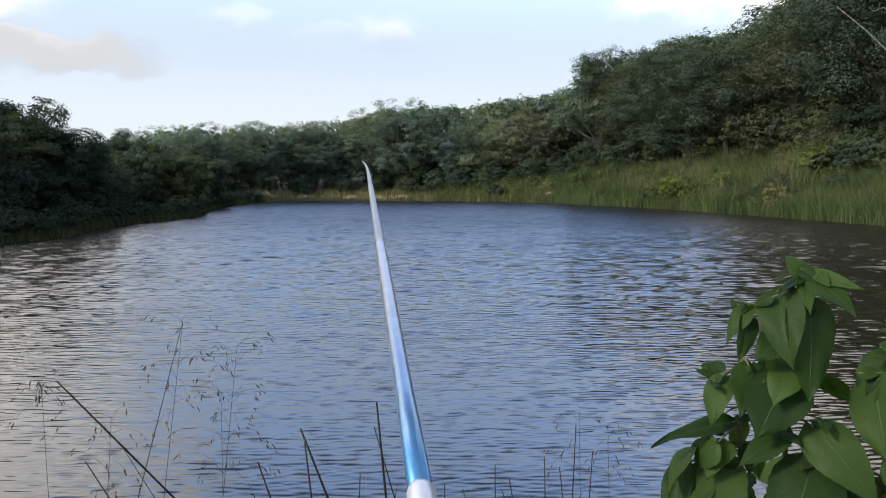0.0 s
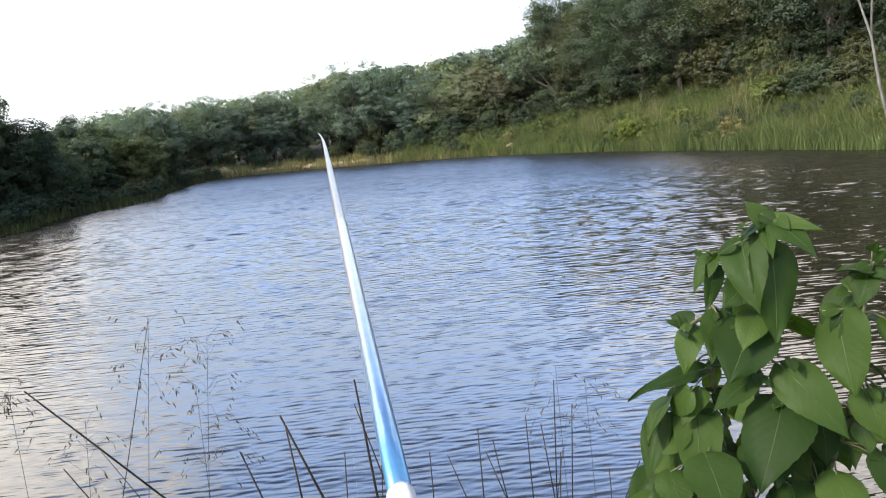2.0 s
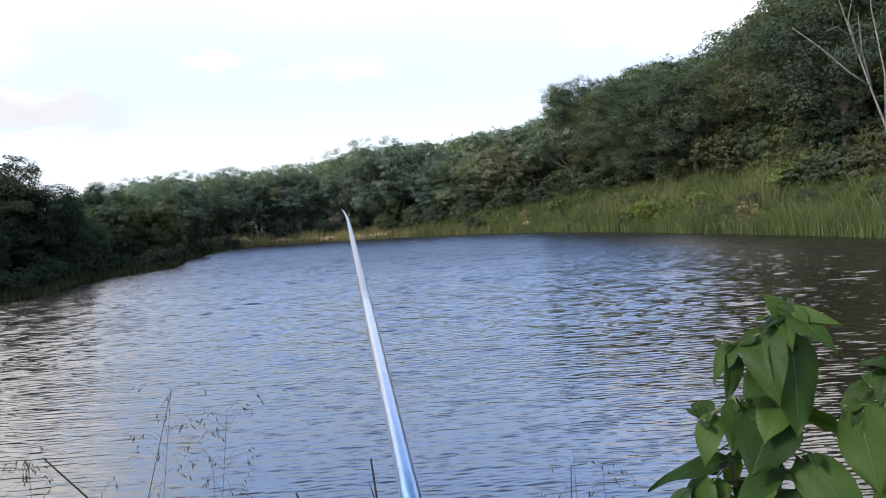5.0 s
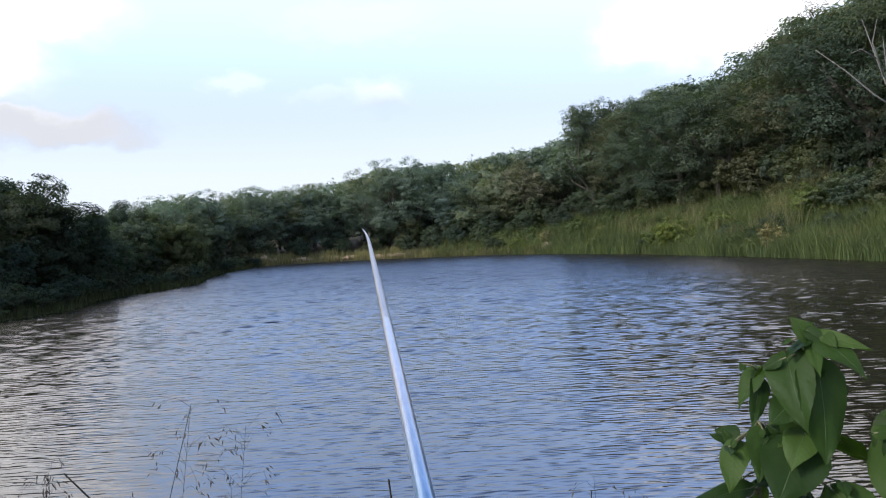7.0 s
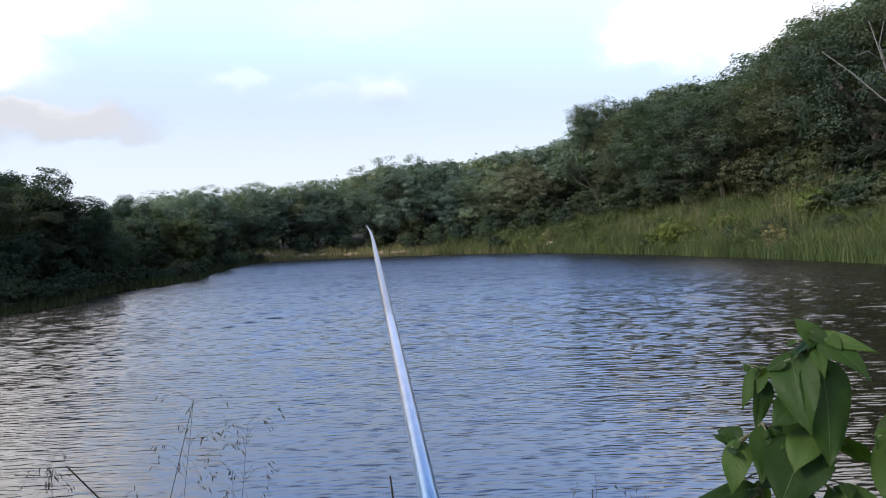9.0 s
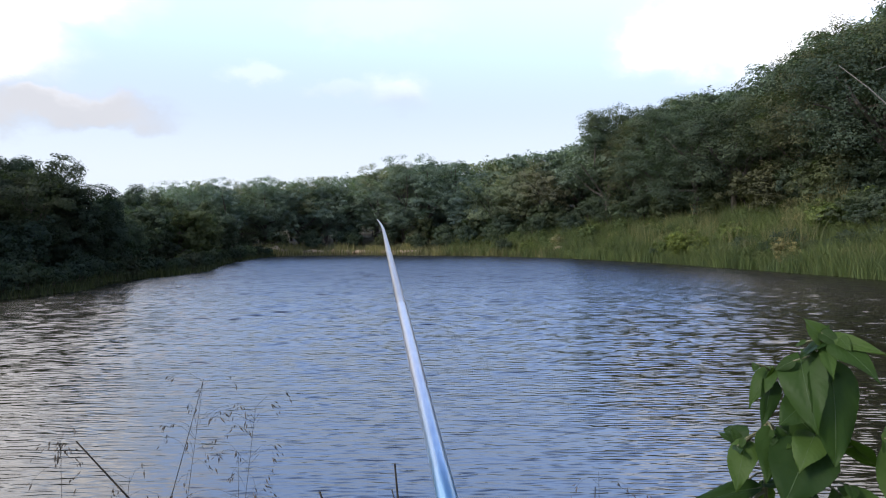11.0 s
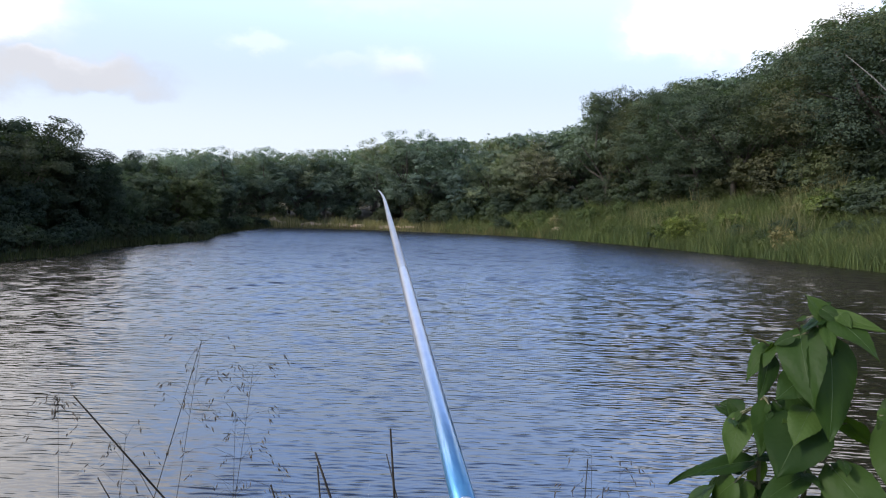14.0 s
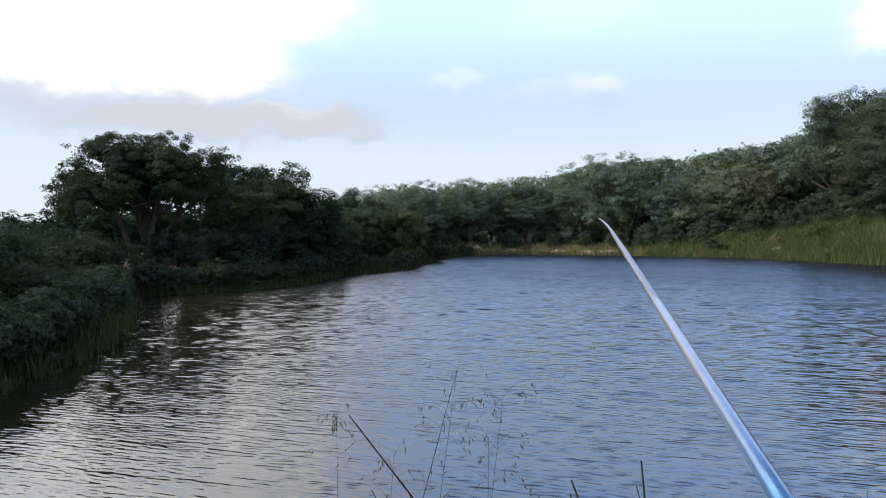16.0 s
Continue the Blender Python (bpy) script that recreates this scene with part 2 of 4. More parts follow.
herb = Mat("broad_leaf", 0.5)
hx = herb.n.new("ShaderNodeSeparateXYZ")
herb.l.new(herb.geo.outputs["Object"], hx.inputs[0])
side_veins = herb.math("SINE", herb.math("MULTIPLY", herb.math("SUBTRACT", hx.outputs[1], herb.math("MULTIPLY", herb.math("ABSOLUTE", hx.outputs[0]), 0.75)), 52.0))
hv = herb.noise(9.0, 4.0)
hb = herb.ramp(herb.each(), [(0.0, (0.015, 0.034, 0.008)), (0.5, (0.024, 0.049, 0.011)), (1.0, (0.046, 0.080, 0.018))])
herb.color(herb.mix(herb.math("MULTIPLY", hv, 0.55), hb, herb.mix(1.0, hb, (0.60, 0.68, 0.55), "MULTIPLY")))
herb.bump(herb.math("ADD", herb.math("MULTIPLY", side_veins, 0.06), herb.math("MULTIPLY", hv, 0.9)), 0.0018, 0.6)
herb.p.inputs["Specular IOR Level"].default_value = 0.12
herb.thin(herb.mix(1.0, hb, (1.6, 1.7, 0.5), "MULTIPLY"), 0.3)
HERB = herb.m
vein = Mat("pale_vein", 0.5)
vein.color(vein.ramp(vein.noise(60.0), [(0.3, (0.028, 0.058, 0.012)), (0.7, (0.042, 0.078, 0.018))]))
VEIN = vein.m
green_stem = Mat("green_brown_stem", 0.6)
green_stem.color(green_stem.ramp(green_stem.noise(18.0, 4.0), [(0.3, (0.045, 0.055, 0.022)), (0.7, (0.100, 0.095, 0.045))]))
GSTEM = green_stem.m

blue = Mat("blue_lacquer", 0.34, 0.6)
by = blue.n.new("ShaderNodeSeparateXYZ")
blue.l.new(blue.where(), by.inputs[0])
fade = blue.math("DIVIDE", blue.math("SUBTRACT", by.outputs[1], 0.47), 0.42, True)
fleck = blue.noise(40.0, 3.0)
blue.color(blue.mix(fade, blue.ramp(fleck, [(0.3, (0.05, 0.18, 0.35)), (0.7, (0.07, 0.22, 0.41))]), blue.ramp(fleck, [(0.3, (0.26, 0.255, 0.28)), (0.7, (0.31, 0.305, 0.33))])))
blue.p.inputs["Coat Weight"].default_value = 0.6
BLUE = blue.m
silver = Mat("silver_lacquer", 0.33, 0.8)
silver.color(silver.ramp(silver.noise(35.0, 3.0), [(0.3, (0.26, 0.235, 0.22)), (0.7, (0.31, 0.285, 0.27))]))
SILVER = silver.m
pearl = Mat("pearl_white_lacquer", 0.3, 0.3)
pearl.color(pearl.ramp(pearl.noise(30.0, 3.0), [(0.3, (0.40, 0.41, 0.43)), (0.7, (0.48, 0.49, 0.51))]))
PEARL = pearl.m
nylon = Mat("clear_nylon", 0.2)
nylon.color((0.20, 0.21, 0.21))
NYLON = nylon.m


# ---- mesh helpers ----
def part(name, vf, material, parent=None, label=""):
    verts, faces = vf
    me = bpy.data.meshes.new(name)
    verts, faces = (a.tolist() if isinstance(a, np.ndarray) else a for a in (verts, faces))
    me.from_pydata(verts, [], faces)
    me.materials.append(material)
    ob = new(name, me)
    if parent:
        ob.parent = parent
    if label:
        ob["label"] = label
    return ob


def smooth(ob):
    ob.data.polygons.foreach_set("use_smooth", [True] * len(ob.data.polygons))
    return ob


def tube(points, radii, sides=6):
    """A tapered round bar along points, closed at both ends."""
    pts = [Vector(p) for p in points]
    verts, faces = [], []
    for i, p in enumerate(pts):
        way = (pts[min(i + 1, len(pts) - 1)] - pts[max(i - 1, 0)]).normalized()
        side = way.cross(Vector((0, 0, 1)) if abs(way.z) < 0.9 else Vector((0, 1, 0))).normalized()
        up = side.cross(way)
        for k in range(sides):
            a = 2 * math.pi * k / sides
            verts.append(p + radii[i] * (math.cos(a) * side + math.sin(a) * up))
    for i in range(len(pts) - 1):
        for k in range(sides):
            j = (k + 1) % sides
            faces.append((i * sides + k, i * sides + j, (i + 1) * sides + j, (i + 1) * sides + k))
    faces.append(tuple(range(sides))[::-1])
    faces.append(tuple(range((len(pts) - 1) * sides, len(pts) * sides)))
    return verts, faces


def join(*meshes):
    verts, faces = [], []
    for v, q in meshes:
        n = len(verts)
        verts.extend(v)
        faces.extend(tuple(i + n for i in face) for face in q)
    return verts, faces


def leaves(rng, centres, normals, length, width):
    """Pointed leaf blades, one at each centre, turned about its normal and folded a little."""
    n = len(centres)
    t = rng.normal(size=(n, 3))
    t -= (t * normals).sum(1, keepdims=True) * normals
    t /= np.linalg.norm(t, axis=1, keepdims=True) + 1e-9
    s = np.cross(normals, t)
    ln = (length * rng.uniform(0.65, 1.35, (n, 1)))
    wd = ln * width
    fold = normals * wd * 0.18
    verts = np.stack([centres - t * ln * 0.5 - s * wd * 0.42, centres + s * wd * 0.62 - t * ln * 0.2 + fold, centres + t * ln * 0.62], 1).reshape(-1, 3)
    faces = np.arange(3 * n).reshape(-1, 3)
    return verts, faces


# ---- the plan: pond shore, bank and hill ----
SHORE = [(-4.6, 2.9), (-7.0, 4.6), (-7.8, 6.2), (-8.3, 7.6), (-9.6, 10), (-12.8, 14), (-14.9, 16.3), (-14.2, 17.7), (-13.0, 19.5), (-12.5, 22.2), (-13.4, 27), (-12.6, 32),
         (-12.9, 36), (-14.3, 42), (-15.2, 51), (-15.0, 58.5), (-9.4, 62.6), (-1.7, 61.8), (4.2, 60.2), (9.2, 55), (12.3, 49.3), (14.4, 44.2),
         (15.3, 40), (16.7, 35.5), (17.5, 31), (18.2, 27), (18.5, 22), (17, 16), (13, 10), (8.5, 5.2), (4, 2.7), (1.2, 1.75), (-1.2, 1.7), (-3, 2.1)]


def closed_curve(points, per=6):
    p = np.array(points, float)
    out = []
    for i in range(len(p)):
        a, b, c, d = p[i - 1], p[i], p[(i + 1) % len(p)], p[(i + 2) % len(p)]
        for k in range(per):
            t = k / per
            out.append(0.5 * (2 * b + (c - a) * t + (2 * a - 5 * b + 4 * c - d) * t * t + (3 * b - a - 3 * c + d) * t**3))
    return np.array(out)


EDGE = closed_curve(SHORE)


def off_shore(x, y):
    """Distance from the shore line, positive on land."""
    x, y = np.atleast_1d(np.asarray(x, float)), np.atleast_1d(np.asarray(y, float))
    best, inside = np.full(x.shape, 1e9), np.zeros(x.shape, bool)
    for (ax, ay), (bx, by) in zip(EDGE, np.roll(EDGE, -1, 0)):
        ex, ey = bx - ax, by - ay
        t = np.clip(((x - ax) * ex + (y - ay) * ey) / (ex * ex + ey * ey), 0, 1)
        best = np.minimum(best, np.hypot(x - ax - t * ex, y - ay - t * ey))
        if ay != by:
            inside ^= ((ay > y) != (by > y)) & (x < ex * (y - ay) / ey + ax)
    return np.where(inside, -best, best)


def step(v, lo, hi):
    t = np.clip((np.asarray(v, float) - lo) / (hi - lo), 0, 1)
    return t * t * (3 - 2 * t)


def height(x, y, d=None):
    """Height of the ground: pond bed, bank, and the hill that climbs on the far right."""
    x, y = np.atleast_1d(np.asarray(x, float)), np.atleast_1d(np.asarray(y, float))
    d = off_shore(x, y) if d is None else d
    bearing = np.degrees(np.arctan2(x, np.maximum(y, 1e-3)))
    right = step(bearing, -6, 26) * step(y, 4, 14)
    near = 1 - step(np.hypot(x, y), 5, 12)
    left = 1 - step(bearing, -24, -12)
    bank = (0.75 + 1.25 * right - 0.2 * left) * step(d, 0, 5.5 + right) * (1 - near) + 0.30 * step(d, 0, 1.4) * near
    hill = np.clip(d - 6, 0, 40) * (0.14 + 0.04 * step(bearing, -12, 2) + 0.18 * right) * (1 - near) * (0.1 + 0.9 * step(bearing, -28, -19))
    lumps = 0.12 * np.sin(0.9 * x + 0.4 * y) * np.sin(0.7 * y - 0.3 * x) * step(d, 0.5, 4)
    bed = -1.4 * step(-d, 0, 6)
    return np.where(d > 0, bank + hill + lumps + 0.04 * step(d, 0, 0.3), bed)


def ground_sheet():
    def axis(lo, hi, cell, far, n):
        inner = np.arange(lo, hi + 1e-6, cell)
        grow = np.geomspace(cell * 1.5, far, n)
        return np.concatenate([lo - grow[::-1], inner, hi + grow])
    xs, ys = axis(-24, 30, 0.6, 2500, 24), axis(-3, 72, 0.6, 2500, 24)
    gx, gy = np.meshgrid(xs, ys)
    z = height(gx.ravel(), gy.ravel())
    verts = np.stack([gx.ravel(), gy.ravel(), z], 1)
    w = len(xs)
    i = (np.arange(len(ys) - 1)[:, None] * w + np.arange(w - 1)[None]).ravel()
    return verts, np.stack([i, i + 1, i + w + 1, i + w], 1)


ground = smooth(part("ground", ground_sheet(), SOIL))
tagged(ground, "earth banks and hillside round the pond", "ground", kind="structure")


def pond_surface():
    """Wind ripples running towards the near bank, on three grids that widen with the distance."""
    rng = np.random.default_rng(3)
    waves = [(0.04 * (0.9 / 0.04) ** rng.uniform(0, 1), rng.normal() * 0.25, rng.uniform(0, 6.3)) for k in range(190)]

    def spacing(y):
        return np.clip(0.0021 * y, 0.011, 0.034) + 0.022 * step(y, 33, 37)

    def reach(y):
        return np.minimum(1.15 * (y + 1.5), 18.7)

    def patch(start, end, columns):
        rows = [start]
        while rows[-1] < end:
            rows.append(rows[-1] + float(spacing(rows[-1])))
        ys = np.array(rows)
        half = reach(ys)
        gx = np.concatenate([np.linspace(-19.4, -half, 5)[:-1].T, np.linspace(-1, 1, columns)[None] * half[:, None], np.linspace(half, 19.4, 7)[1:].T], 1)
        gy = np.repeat(ys[:, None], gx.shape[1], 1)
        cell, across = spacing(gy), reach(gy) * 2 / columns
        z, sum_sq = np.zeros_like(gx), np.zeros_like(gx)
        for wave, turn, phase in waves:
            share = np.clip((wave / cell - 3.0) / 1.5, 0, 1) * (1 - 0.9 * step(wave / (0.05 + 0.0009 * np.minimum(gy, 19) ** 2), 0.9, 1.8))
            share = share * np.clip((wave / (abs(math.sin(turn)) + 0.01) / across - 2.6) / 1.5, 0, 1)
            num = 2 * math.pi / wave
            z += share / num * np.sin(num * (gx * math.sin(turn) + gy * math.cos(turn)) + phase)
            sum_sq += share**2 / 2
        slope = 0.070 + 0.072 * step(gy, 3, 15)
        z *= slope * (0.95 + 0.10 * np.sin(0.9 * gx + 0.5 * gy + 1.0) * np.sin(0.6 * gy - 0.4 * gx)) / np.sqrt(sum_sq + 1e-9)
        w = gx.shape[1]
        i = (np.arange(len(ys) - 1)[:, None] * w + np.arange(w - 1)[None]).ravel()
        return np.stack([gx.ravel(), gy.ravel(), z.ravel()], 1).tolist(), np.stack([i, i + 1, i + w + 1, i + w], 1).tolist()
    return join(patch(1.3, 16.0, 381), patch(16.0, 36.0, 561), patch(36.0, 65.0, 281))


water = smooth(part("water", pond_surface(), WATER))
tagged(water, "dark pond water with small wind ripples", "pond", kind="structure")


# ---- trees ----
def tufted(rng, centre, size, count, flat=0.75, rise=0.3):
    """Places and normals of leaves that sit in tufts on the outside of each clump, with some inside."""
    tufts = 15 * len(size)
    lobe = rng.choice(len(size), tufts, p=size**2 / (size**2).sum())
    out = rng.normal(size=(tufts, 3)) + (0, 0, rise)
    out /= np.linalg.norm(out, axis=1, keepdims=True)
    at = centre[lobe] + out * (size[lobe] * rng.uniform(0.62, 1.0, tufts))[:, None] * (1, 1, flat)
    small = size[lobe] * rng.uniform(0.20, 0.40, tufts)
    pick = rng.choice(tufts, count, p=small**2 / (small**2).sum())
    d = rng.normal(size=(count, 3))
    d *= np.minimum(1, 1.7 / np.linalg.norm(d, axis=1, keepdims=True))
    pos = at[pick] + d * (0.50 * small[pick])[:, None] * (1, 1, 0.62)
    inner = rng.uniform(0, 1, count) < 0.14
    pos[inner] = centre[lobe[pick[inner]]] + d[inner] * (0.36 * size[lobe[pick[inner]]])[:, None] * (1, 1, flat)
    nrm = 0.8 * out[pick] + 0.25 * d + (0, 0, 0.45) + rng.normal(size=(count, 3)) * 0.25
    return pos, nrm / np.linalg.norm(nrm, axis=1, keepdims=True)


def make_tree(name, seed, tall, wide, low, count, leaf, foliage, label, clumps=26, flat=0.8):
    """A tree: forking trunk with limbs that reach the clumps of its uneven crown."""
    rng = np.random.default_rng(seed)
    root = new(name)
    tagged(root, label, "tree")
    mid, half = tall * (1 + low) / 2, tall * (1 - low) / 2
    c = rng.normal(size=(clumps, 3))
    c /= np.linalg.norm(c, axis=1, keepdims=True)
    c *= rng.uniform(0.35, 0.80, (clumps, 1))
    centre = c * (wide, wide, half) + (0, 0, mid)
    size = rng.uniform(0.24, 0.46, clumps) * min(wide, half * 1.3) * (36 / max(36, clumps)) ** 0.3
    wood = [tube([(0, 0, -0.4), (0.04 * wide, 0.02 * wide, tall * 0.25), (0.02 * wide, -0.05 * wide, tall * 0.5), (0, 0.03 * wide, tall * 0.78)],
                 [0.020 * tall, 0.017 * tall, 0.012 * tall, 0.003 * tall], 7)]
    for k in range(min(clumps, 14)):
        z0 = min(tall * rng.uniform(0.15, 0.5), centre[k][2] * 0.9)
        a, b = Vector((0.03 * wide, 0, z0)), Vector(centre[k])
        m = a.lerp(b, 0.5) + Vector(rng.normal(size=3) * 0.10 * wide)
        wood.append(tube([a, m, b], [0.013 * tall, 0.008 * tall, 0.003 * tall], 5))
    part("trunk", join(*wood), BARK, root)
    pos, nrm = tufted(rng, centre, size, count, flat)
    pos[:, 2] = np.maximum(pos[:, 2], 0.1)
    part("crown", leaves(rng, pos, nrm, leaf, 0.6), foliage, root)
    return root


def put(ob, x, y, size=1.0, turn=0.0, sink=0.0, stretch=1.0):
    z = float(height(x, y)[0]) - sink
    return pose(x, y, z, 0, 0, turn) @ Matrix.Diagonal((size, size, size * stretch, 1))


def again(ob, m):
    """A copy of a thing at the pose m, whatever the size of the first one."""
    return copy_thing(ob, m @ Matrix.Diagonal((*(1 / k for k in ob.scale), 1)))


WOODS = "trees of the wooded shore"
kinds = []
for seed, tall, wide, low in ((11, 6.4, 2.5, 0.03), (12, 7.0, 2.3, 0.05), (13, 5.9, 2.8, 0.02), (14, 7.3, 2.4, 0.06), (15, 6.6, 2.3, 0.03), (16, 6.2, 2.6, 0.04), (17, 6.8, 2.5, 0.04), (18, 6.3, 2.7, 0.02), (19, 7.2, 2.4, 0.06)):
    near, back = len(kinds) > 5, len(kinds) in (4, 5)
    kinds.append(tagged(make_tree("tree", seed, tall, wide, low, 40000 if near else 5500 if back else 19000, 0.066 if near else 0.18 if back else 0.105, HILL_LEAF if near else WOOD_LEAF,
                                  "tall deep green woodland tree on the hillside" if near else "dense woodland tree beyond the pond with haze in its grey-green", 34 if back else 44), group=WOODS))

tops = [float(np.percentile([p.co.z for p in k.children[1].data.vertices], 99.2)) for k in kinds]

# how high the canopy rises over the eye, by bearing, in degrees
CANOPY = ((-34, 2.43), (-26, 2.63), (-23.4, 3.18), (-19.4, 3.68), (-16.2, 3.48), (-14.7, 3.88), (-9.3, 3.98), (-8.2, 4.58), (-4.5, 5.48), (-0.7, 5.73), (4.4, 5.98), (8.1, 6.48), (10.8, 6.73), (12, 7.23), (13.5, 8.03), (15.4, 8.73), (18, 9.33), (20.2, 10.43), (22.2, 9.83), (23.3, 10.33), (25, 10.93), (27.9, 12.23), (30, 13.23), (36, 15.23), (52, 15.23))


def canopy_top(bearing, far):
    return 1.8 + far * math.tan(radians(float(np.interp(bearing, [c[0] for c in CANOPY], [c[1] for c in CANOPY]))))


rng = np.random.default_rng(5)
spots = []
for gx in np.arange(-34, 62, 2.9):
    for gy in np.arange(8, 96, 2.9):
        spots.append((gx + rng.uniform(-1.1, 1.1), gy + rng.uniform(-1.1, 1.1)))
spots += [(-14.6, 66.6), (-12.2, 67.4), (-17.2, 66.0), (-13.4, 69.0)]
spots = np.array(spots)
gone = off_shore(spots[:, 0], spots[:, 1])
bearings = np.degrees(np.arctan2(spots[:, 0], spots[:, 1]))
used = set()
for (x, y), d, bearing in zip(spots, gone, bearings):
    right = float(step(bearing, 2, 20))
    if bearing < -30 or bearing > 46 or (bearing < -13 and y < 54):
        continue
    back = float(step(bearing, -13, -9)) * (1 - float(step(bearing, 9, 16)))
    if not 2.8 + 5.0 * float(step(bearing, -3, 13)) + 2.5 * back < d < 10.5 + 5 * float(step(bearing, -12, -2)) + 9 * right + 3 * back:
        continue
    far = math.hypot(x, y)
    z = float(height(x, y)[0])
    front = d < 8.0 + 4.5 * right + 2 * back
    hillside = bearing > 15 + rng.normal() * 3
    which = (6 + int(rng.integers(3)) if hillside else int(rng.integers(4))) if front else 4 + int(rng.integers(2))
    size = min(rng.uniform(1.1, 1.35) + 0.45 * right + 0.35 * float(step(bearing, 23, 30)), (canopy_top(bearing, far) - z) / tops[which] * rng.uniform(0.95, 1.0))
    m = put(None, x, y, size, rng.uniform(0, 360), 0.1, rng.uniform(0.98, 1.01)) @ Matrix.Diagonal((1.12, 1.12, 1, 1))
    if which in used:
        again(kinds[which], m)
    else:
        kinds[which].matrix_world = m
        used.add(which)


# ---- bushes and trees of the left shore ----
def make_bush(name, seed, tall, wide, count, leaf, foliage, label, clumps=16):
    """A bush: several stems from the ground under a lumpy mass of leaves."""
    rng = np.random.default_rng(seed)
    root = tagged(new(name), label, "bush")
    c = rng.normal(size=(clumps, 3))
    c /= np.linalg.norm(c, axis=1, keepdims=True)
    c *= rng.uniform(0.3, 0.8, (clumps, 1))
    centre = np.abs(c * (1, 1, 1)) * np.sign(c) * (wide, wide, tall * 0.5) + (0, 0, tall * 0.52)
    size = rng.uniform(0.28, 0.5, clumps) * min(wide, tall * 0.6)
    stems = []
    for k in range(9):
        a, b = Vector((rng.normal() * 0.12, rng.normal() * 0.12, -0.2)), Vector(centre[k])
        m = a.lerp(b, 0.5) + Vector((0, 0, 0.12 * tall))
        stems.append(tube([a, m, b], [0.014 * tall, 0.010 * tall, 0.003 * tall], 5))
    part("branching_stem", join(*stems), BARK, root)
    pos, nrm = tufted(rng, centre, size * 1.1, count, 0.9)
    pos[:, 2] = np.abs(pos[:, 2]) + 0.03
    part("foliage", leaves(rng, pos, nrm, leaf, 0.55), foliage, root)
    return root


def bearing_spot(bearing, distance):
    return distance * math.sin(radians(bearing)), distance * math.cos(radians(bearing))


def umbrella_tree():
    """The broad domed tree whose crown stands clear of the bushes."""
    rng = np.random.default_rng(21)
    root = tagged(new("tree"), "broad-domed tree above the shaded bank bushes, shade in its leaf colour", "tree")
    wide, base, tall = 2.7, 1.55, 4.9
    wood, centre, size = [], [], []
    for k in range(5):
        a = 2 * math.pi * k / 5 + 0.4
        foot = Vector((0.18 * math.cos(a), 0.18 * math.sin(a), -0.3))
        elbow = Vector((0.7 * math.cos(a), 0.7 * math.sin(a), 1.3))
        wood.append(tube([foot, elbow, (1.3 * math.cos(a), 1.3 * math.sin(a), 2.5)], [0.11, 0.085, 0.05], 7))
        for j in range(12):
            b = a + rng.uniform(-0.75, 0.75)
            r = wide * math.sqrt(rng.uniform(0.03, 0.95))
            z = base + 0.35 + (tall - base - 0.55) * math.sqrt(max(0.0, 1 - (r / wide) ** 2)) * rng.uniform(0.35, 1.0)
            tip = Vector((r * math.cos(b), r * math.sin(b), z))
            wood.append(tube([elbow.lerp(Vector((1.3 * math.cos(a), 1.3 * math.sin(a), 2.5)), rng.uniform(0.3, 1)), tip.lerp(elbow, 0.45) + Vector((0, 0, 0.1)), tip], [0.04, 0.025, 0.008], 5))
            centre.append(tip)
            size.append(rng.uniform(0.5, 0.8))
    for k in range(16):
        b, r = rng.uniform(0, 6.28), rng.uniform(0, 1.3)
        z = base + 0.4 + (tall - base - 0.55) * math.sqrt(1 - (r / wide) ** 2) * rng.uniform(0.2, 1.0)
        tip = Vector((r * math.cos(b), r * math.sin(b), z))
        wood.append(tube([(0, 0, 1.0), tip.lerp(Vector((0, 0, 1.6)), 0.5), tip], [0.05, 0.03, 0.008], 5))
        centre.append(tip)
        size.append(rng.uniform(0.55, 0.85))
    part("trunk", join(*wood), BARK, root)
    centre, size = np.array([tuple(c) for c in centre]), np.array(size)
    pos, nrm = tufted(rng, centre, size, 120000, 0.7)
    part("crown", leaves(rng, pos, nrm, 0.075, 0.6), SHADE_LEAF, root)
    return root


x, y = bearing_spot(-40.5, 27.0)
umbrella_tree().matrix_world = put(None, x, y, 1.06, 20)
shade_tree = make_tree("tree", 31, 4.2, 2.2, 0.02, 52000, 0.078, SHADE_LEAF, "rounded tree at the edge of the shaded bank, shade in its leaf colour", 40)
x, y = bearing_spot(-31.6, 30.0)
shade_tree.matrix_world = put(None, x, y, 1.13, 0)
for bearing, far, size, turn in ((-28.4, 31.5, 1.02, 140), (-34.4, 33.0, 1.24, 250)):
    x, y = bearing_spot(bearing, far)
    again(shade_tree, put(None, x, y, size, turn))
grey_tree = make_tree("tree", 33, 3.7, 1.9, 0.02, 26000, 0.095, HILL_LEAF, "low rounded green tree behind the shaded shore", 34)
x, y = bearing_spot(-23.6, 39.0)
grey_tree.matrix_world = put(None, x, y, 0.95, 0)
for bearing, far, size, turn in ((-21.6, 41.0, 0.98, 80), (-24.9, 42.5, 0.95, 200), (-20.4, 46, 1.0, 300), (-26.5, 41, 0.9, 30), (-22.6, 47, 1.1, 160), (-18.6, 50, 0.98, 20), (-25.3, 50, 1.2, 260)):
    x, y = bearing_spot(bearing, far)
    again(grey_tree, put(None, x, y, size, turn))

